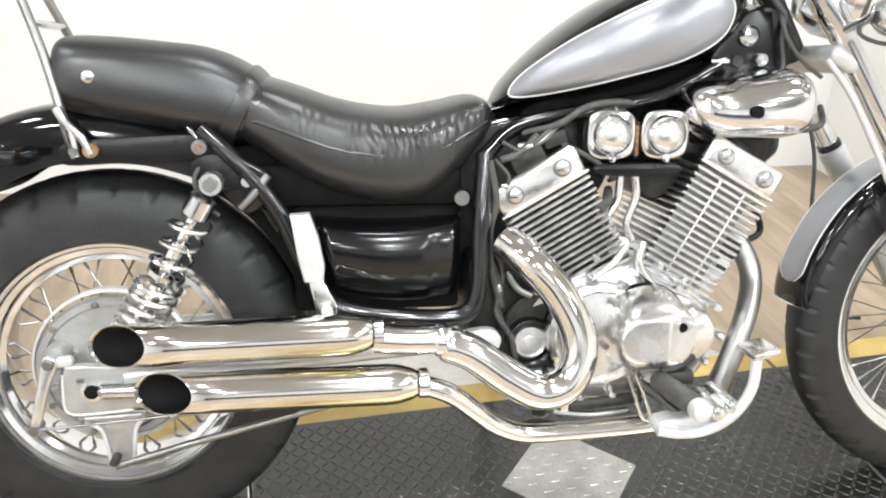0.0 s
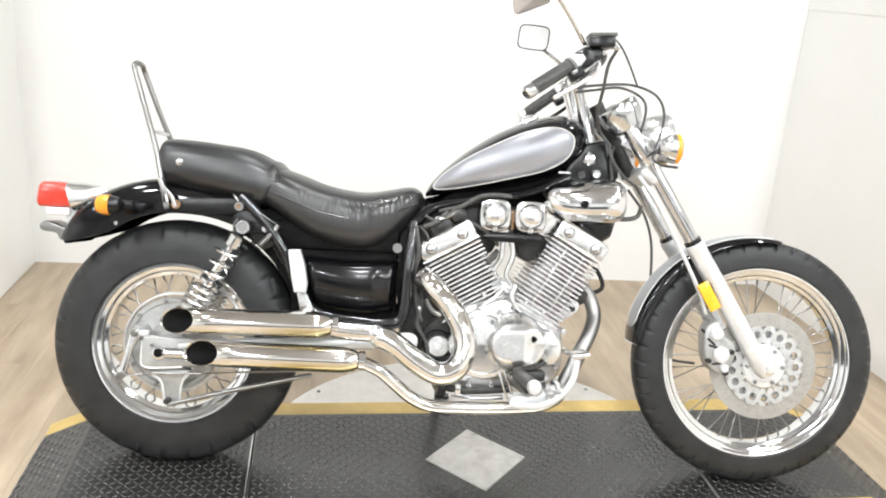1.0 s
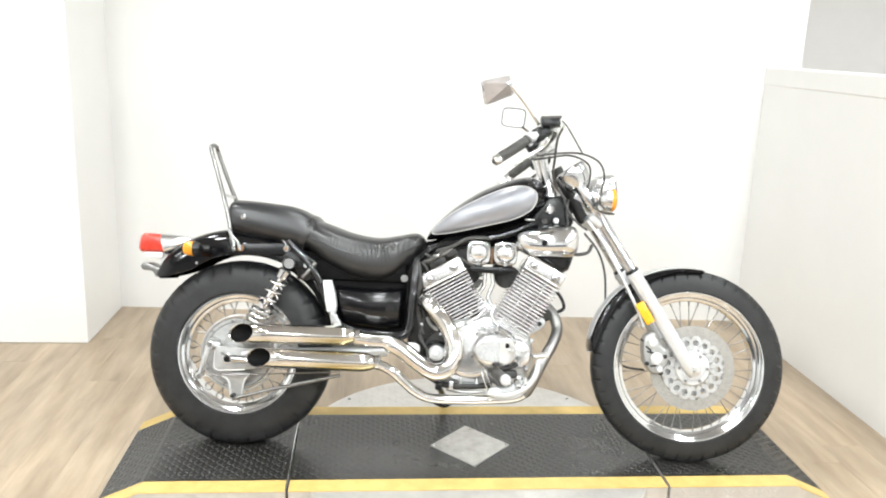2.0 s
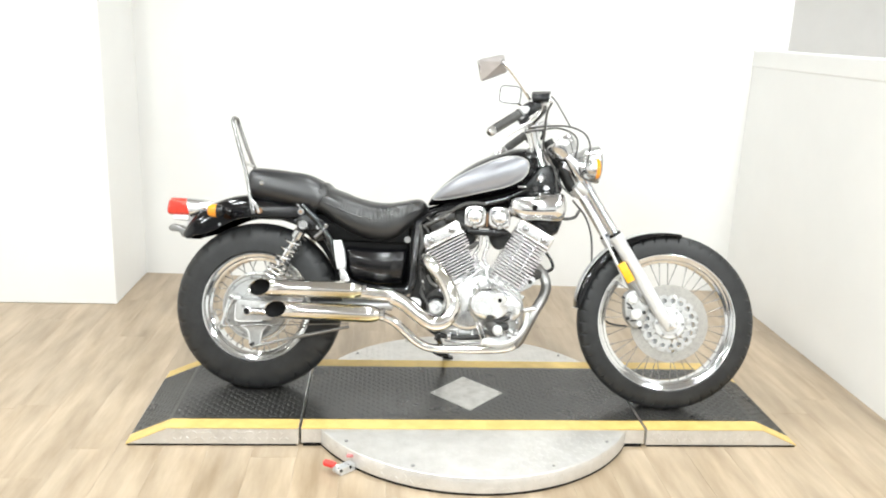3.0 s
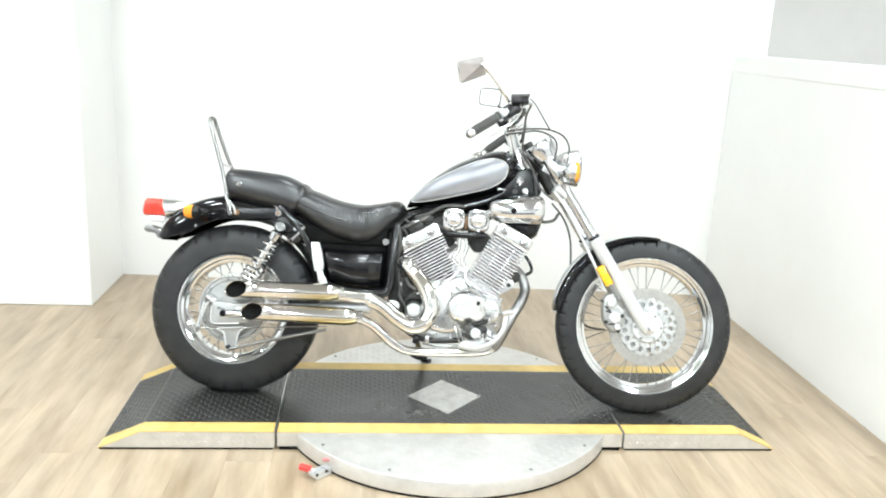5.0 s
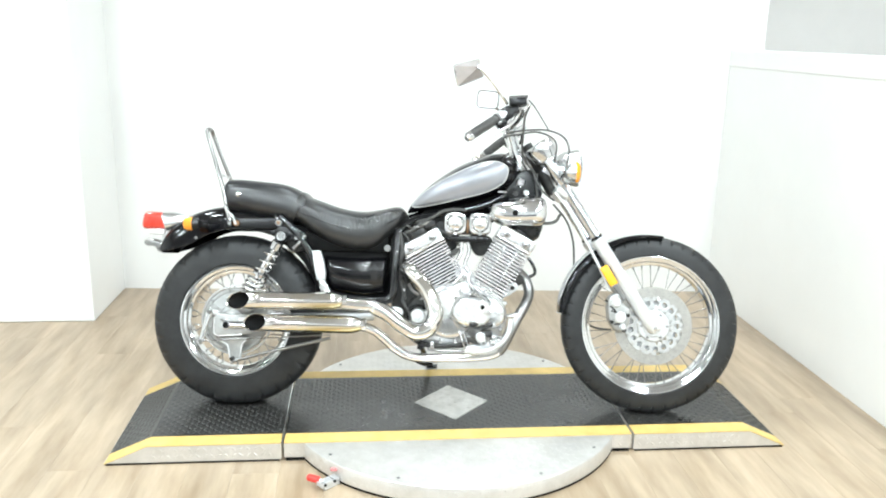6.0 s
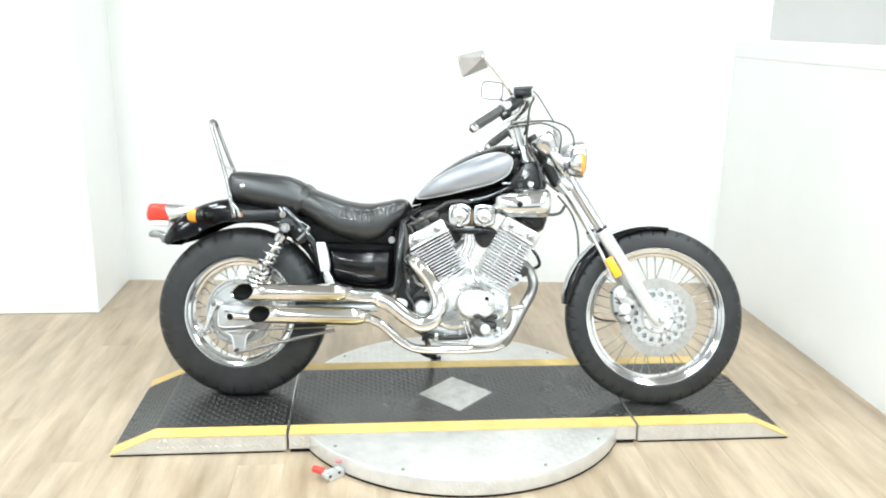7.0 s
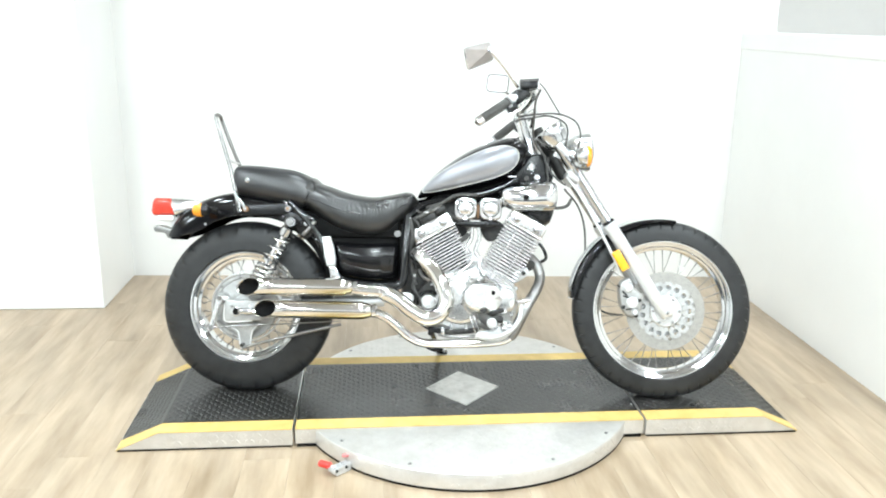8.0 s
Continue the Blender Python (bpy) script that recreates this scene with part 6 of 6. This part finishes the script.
for s in (-1, 1):
    part("headlight_ear", box(B(), (1.150, s * 0.088, 0.880), (0.085, 0.008, 0.05), 0.003, Matrix.Rotation(radians(25), 3, "Y")), M_SOFT, bike)
    ind = part("front_indicator", loft(B(), [[(x, s * 0.185 + p, 0.866 + q_) for p, q_ in sup(w, w, 2.2, 26)] for x, w in ((1.170, 0.010), (1.175, 0.020), (1.188, 0.030), (1.204, 0.036), (1.210, 0.037))]), M_SOFT, bike,
               "chrome front indicator body")
    part("indicator_lens", loft(B(), [[(x, s * 0.185 + p, 0.866 + q_) for p, q_ in sup(w, w, 2.2, 26)] for x, w in ((1.2095, 0.037), (1.220, 0.036), (1.226, 0.028), (1.229, 0.012))]), M_ORANGE, ind, "orange indicator lens")
    part("indicator_stalk", tube(B(), [(1.178, s * 0.165, 0.862), (1.160, s * 0.095, 0.838)], 0.008, 10), M_SOFT, ind)
    part("clock_cup", lathe(B(), [(0.020, -0.066), (0.042, -0.054), (0.053, -0.022), (0.055, 0.005), (0.051, 0.011)], (1.090, s * 0.084, 0.966), "z", 32, m=Matrix.Rotation(radians(-35), 3, "Y")), M_SOFT, bike, "chrome instrument cup")
    part("clock_face", lathe(B(), [(0.046, 0.008), (0.042, 0.012), (0, 0.013)], (1.090, s * 0.084, 0.966), "z", 32, m=Matrix.Rotation(radians(-35), 3, "Y")), M_BLACKSATIN, bike, "dark instrument face")
    part("bar_riser", tube(B(), [(1.034, s * 0.052, 0.880), (1.026, s * 0.052, 0.900), (1.010, s * 0.055, 0.950), (0.996, s * 0.058, 1.000), (0.988, s * 0.060, 1.030)], [0.024, 0.0175, 0.016, 0.018, 0.021], 18), M_CHROME, bike, "chrome handlebar riser")
    # bar, grip, controls
    pipe("handlebar", [steered(0.985, 0, 1.036), steered(0.985, s * 0.08, 1.037), steered(0.992, s * 0.120, 1.043), steered(1.016, s * 0.180, 1.068), steered(1.012, s * 0.222, 1.084),
                       steered(0.978, s * 0.246, 1.070), steered(0.9275, s * 0.264, 1.0386), steered(0.823, s * 0.300, 0.963)], 0.0115, M_CHROME, "chrome handlebar", 8, 14)
    a, b = steered(0.9275, s * 0.264, 1.0386), steered(0.8215, s * 0.300, 0.962)
    gd = (b - a).normalized()
    g = part("hand_grip", tube(B(), [a, a + gd * 0.004, a + gd * 0.006, b - gd * 0.022, b - gd * 0.020], [0.013, 0.0195, 0.0155, 0.0155, 0.0125], 20), M_GRIP, bike, "dark ribbed rubber grip")
    for k in range(10):
        t_ = 2 * math.pi * k / 10
        side_, up_ = gd.cross(Vector((0, 0, 1))).normalized(), Vector((0, 0, 1))
        up_ = side_.cross(gd).normalized()
        off = (side_ * math.cos(t_) + up_ * math.sin(t_)) * 0.0153
        part("grip_rib", tube(B(), [a + gd * 0.010 + off, b - gd * 0.026 + off], 0.0016, 6), M_GRIP, g)
    part("grip_end", tube(B(), [b - gd * 0.024, b - gd * 0.020, b - gd * 0.004, b + gd * 0.002, b + gd * 0.005], [0.0145, 0.0165, 0.0165, 0.0150, 0.009], 20), M_CHROME, g, "chrome bar end")
    part("grip_end_bore", tube(B(), [b + gd * 0.003, b + gd * 0.0058], 0.0065, 14), M_DARK, g, "dark bar end recess")
    part("throttle_collar", tube(B(), [a - gd * 0.034, a - gd * 0.031, a - gd * 0.004, a - gd * 0.001], [0.015, 0.020, 0.020, 0.015], 18), M_SATIN, bike, "pale grey throttle collar")
    part("switch_block", box(B(), steered(0.958, s * 0.256, 1.056), (0.044, 0.036, 0.046), 0.010, Matrix.Rotation(radians(-35), 3, "Y")), M_BLACKSATIN, bike, "black switch housing")
    pod = part("switch_pod", box(B(), steered(0.940, s * 0.268, 1.018), (0.040, 0.034, 0.026), 0.008, Matrix.Rotation(radians(-35), 3, "Y")), M_BLACKSATIN, bike, "black switch pod under the bar")
    part("switch_button", box(B(), steered(0.934, s * 0.286, 1.020), (0.014, 0.006, 0.008), 0.002, Matrix.Rotation(radians(-35), 3, "Y")), M_DULL, pod, "small grey switch")
    pipe("hand_lever", [steered(0.990, s * 0.262, 1.062), steered(0.985, s * 0.290, 1.030), steered(0.945, s * 0.318, 0.992), steered(0.880, s * 0.335, 0.950)], 0.0055, M_BLACKSATIN if s > 0 else M_ALU, "hand lever", seg=10)
    part("lever_perch", box(B(), steered(0.985, s * 0.252, 1.066), (0.034, 0.036, 0.028), 0.007, Matrix.Rotation(radians(-20), 3, "Y")), M_BLACKSATIN, bike, "black lever perch")
    part("bar_clamp", tube(B(), [(0.985, s * 0.040, 1.036), (0.985, s * 0.044, 1.036), (0.985, s * 0.080, 1.036), (0.985, s * 0.084, 1.036)], [0.019, 0.0225, 0.0225, 0.019], 20), M_CHROME, bike, "chrome bar clamp")
tilt = Matrix.Rotation(radians(-4), 3, "Y")
res_ = part("brake_reservoir", box(B(), (0.996, -0.258, 1.096), (0.060, 0.046, 0.026), 0.004, tilt), M_BLACKSATIN, bike, "black brake fluid reservoir")
# The lid's lighter grey is the sheen on its top, painted in.
part("reservoir_lid", box(B(), (0.997, -0.258, 1.1115), (0.065, 0.050, 0.008), 0.002, tilt), M_LID, res_)
for dx_ in (-0.022, 0.022):
    part("lid_screw", lathe(B(), [(0.0035, 0.0), (0.0035, 0.0015), (0, 0.002)], (0.997 + dx_, -0.258, 1.1155), "z", 8), M_DULL, res_)
part("hose_joint", tube(B(), [(1.024, -0.256, 1.090), (1.040, -0.252, 1.086)], 0.006, 10), M_SOFT, res_)


def mirror(c, normal, w, h, root, twist, label, rim):
    """A rectangular handlebar mirror on a stem."""
    n = Vector(normal).normalized()
    up = Vector((0, 0, 1))
    r = up.cross(n).normalized()
    u = n.cross(r)
    rot = Matrix((r, u, n)).transposed() @ Matrix.Rotation(radians(twist), 3, "Z")
    o = Vector(c)

    def ring(sw, sh, dz):
        return [o + rot @ Vector((p * sw, q_ * sh, dz)) for p, q_ in sup(w, h, 5, 36)]

    mi = part("mirror", loft(B(), [ring(0.45, 0.45, -0.030), ring(0.75, 0.75, -0.026), ring(0.94, 0.94, -0.012), ring(1, 1, 0.0), ring(0.985, 0.985, 0.004), ring(0.95, 0.95, 0.002)]), M_SOFT, bike, label)
    part("mirror_glass", loft(B(), [ring(0.945, 0.94, 0.0015), ring(0.94, 0.935, 0.003)]), M_MIRROR, mi, "mirror glass")
    part("mirror_rim", tube(B(), ring(0.965, 0.965, 0.003), 0.0020, 6, closed=True), rim, mi)
    back = o + rot @ Vector((0, -h * 0.2, -0.026))
    part("mirror_stem", tube(B(), spline([root, Vector(root).lerp(back, 0.45) + Vector((0.012, 0, 0.0)), back + rot @ Vector((0, -0.01, -0.008)), back], 5), 0.0052, 8), M_SOFT, mi)
    return mi




def wedge_mirror(c, root, label):
    """The near mirror, seen from behind: a faceted shell that rises to a peak at its stem."""
    o = Vector(c)
    quad = [Vector(p) for p in ((-0.052, -0.036, 0.012), (0.036, 0.022, 0.048), (0.053, 0.046, -0.006), (-0.037, -0.006, -0.054))]
    mid = sum(quad, Vector()) / 4
    n = (quad[1] - quad[0]).cross(quad[3] - quad[0]).normalized()
    if n.y < 0:
        n = -n
    peak = mid - n * 0.034 + Vector((0.012, 0, 0.020))

    def ring(s, toward, lift):
        pts = []
        for k in range(4):
            a, b, d = quad[k - 1], quad[k], quad[(k + 1) % 4]
            for q_ in (b.lerp(a, 0.07), b.lerp(b.lerp(a, 0.07).lerp(b.lerp(d, 0.07), 0.5), 0.5), b.lerp(d, 0.07)):
                v = mid + (q_ - mid) * s
                pts.append(o + v.lerp(peak, toward) + n * lift)
        return pts

    mi = part("mirror", loft(B(), [ring(0.96, 0, 0.007), ring(1, 0, 0.006), ring(1, 0, 0.0), ring(0.97, 0.03, 0), ring(1, 0.80, 0), ring(1, 0.9, -0.001)]), M_MIRRORBACK, bike, label, smooth=False)
    part("mirror_glass", loft(B(), [ring(0.94, 0, 0.0068), ring(0.93, 0, 0.0085)]), M_MIRROR, mi, "mirror glass", smooth=False)
    part("mirror_rim", tube(B(), ring(0.99, 0, 0.0), 0.0018, 6, closed=True), M_CHROME, mi)
    tip = o + peak
    ball = lathe(B(), [(0, -0.009), (0.006, -0.007), (0.009, 0), (0.006, 0.007), (0, 0.009)], tuple(tip), seg=14)
    part("ball_joint", ball, M_CHROME, mi)
    part("mirror_stem", tube(B(), spline([root, Vector(root).lerp(tip, 0.5) + Vector((0.006, 0, 0.0)), tip + Vector((0.012, 0, -0.012)), tip], 5), 0.0052, 8), M_SOFT, mi)
    return mi


wedge_mirror((0.824, -0.300, 1.190), (0.960, -0.252, 1.090), "chrome rectangular mirror with a faceted back")
mirror((0.914, 0.270, 1.207), (-0.42, -0.90, -0.12), 0.048, 0.036, (1.030, 0.250, 1.085), -8, "chrome-backed rectangular mirror", M_BLACKSATIN)
for pts, r in (([(0.962, -0.175, 1.000), (1.010, -0.170, 1.010), (1.099, -0.160, 1.018), (1.165, -0.155, 0.998), (1.191, -0.150, 0.955), (1.184, -0.150, 0.895), (1.170, -0.150, 0.845), (1.186, -0.170, 0.826), (1.222, -0.190, 0.820)], 0.0034),
               ([(0.962, -0.175, 0.990), (1.010, -0.160, 1.000), (1.074, -0.150, 1.011), (1.128, -0.145, 0.994), (1.1475, -0.140, 0.9635), (1.143, -0.120, 0.909), (1.128, -0.110, 0.870)], 0.0034),
               ([(1.038, -0.252, 1.085), (1.024, -0.230, 1.050), (1.0218, -0.200, 0.994), (1.0235, -0.150, 0.943), (1.045, -0.100, 0.905), (1.075, -0.095, 0.870)], 0.0042),
               ([(1.034, -0.250, 1.106), (1.052, -0.236, 1.092), (1.0734, -0.220, 1.065), (1.1153, -0.160, 1.0185)], 0.0026),
               ([(1.070, -0.085, 0.880), (1.085, -0.090, 0.835), (1.115, -0.095, 0.795), (1.150, -0.095, 0.770)], 0.0036)):
    pipe("control_cable", pts, r, M_GRIP, "black control cable", per=8, seg=8)

# ---------------------------------------------------------------- plank floor
# Unseen grey slab, added so the chrome mirrors less brown floor.
structure("unseen_grey_floor", box(B(), (0.55, -5.42, -0.028), (9.6, 4.3, 0.058)), M_GREYFLOOR, "unseen grey floor added to keep reflections neutral", "carpet")
structure("floor_front", box(B(), (0.55, -2.52, -0.028), (9.6, 1.5, 0.056)), M_PLANK, "pale oak-look plank floor towards the showroom", "floor")
floor = structure("floor", box(B(), (0.55, -2.0, -0.03), (9.6, 11.1, 0.05)), M_PLANK, "pale oak-look plank floor", "floor")
PW, PL = 0.152, 1.22
plank_data = {}
rnd = random.Random(5)
x = -3.35
while x < WX:
    y = -1.75
    first = PL * (0.25 + 0.75 * rnd.random())
    w = min(PW, WX - x)
    lim = PIL_Y if x + w * 0.5 < PIL_X else back_y(x) + 0.02
    while y < lim:
        ln = min(first, lim - y)
        if ln > 0.02 and w > 0.02:
            key = (round(w, 3), round(ln, 3))
            if key not in plank_data:
                bm = B()
                g = 0.0001
                lo = [bm.verts.new(p) for p in ((g, g, -0.006), (w - g, g, -0.006), (w - g, ln - g, -0.006), (g, ln - g, -0.006))]
                e = 0.0003
                hi = [bm.verts.new(p) for p in ((e, e, 0), (w - e, e, 0), (w - e, ln - e, 0), (e, ln - e, 0))]
                bm.faces.new(hi)
                for k in range(4):
                    bm.faces.new((lo[k], lo[(k + 1) % 4], hi[(k + 1) % 4], hi[k]))
                me = bpy.data.meshes.new("plank")
                bm.to_mesh(me)
                bm.free()
                me.materials.append(M_PLANK)
                plank_data[key] = me
            link("plank", plank_data[key], floor, "", Matrix.Translation((x, y, 0)))
        y += ln
        first = PL
    x += PW
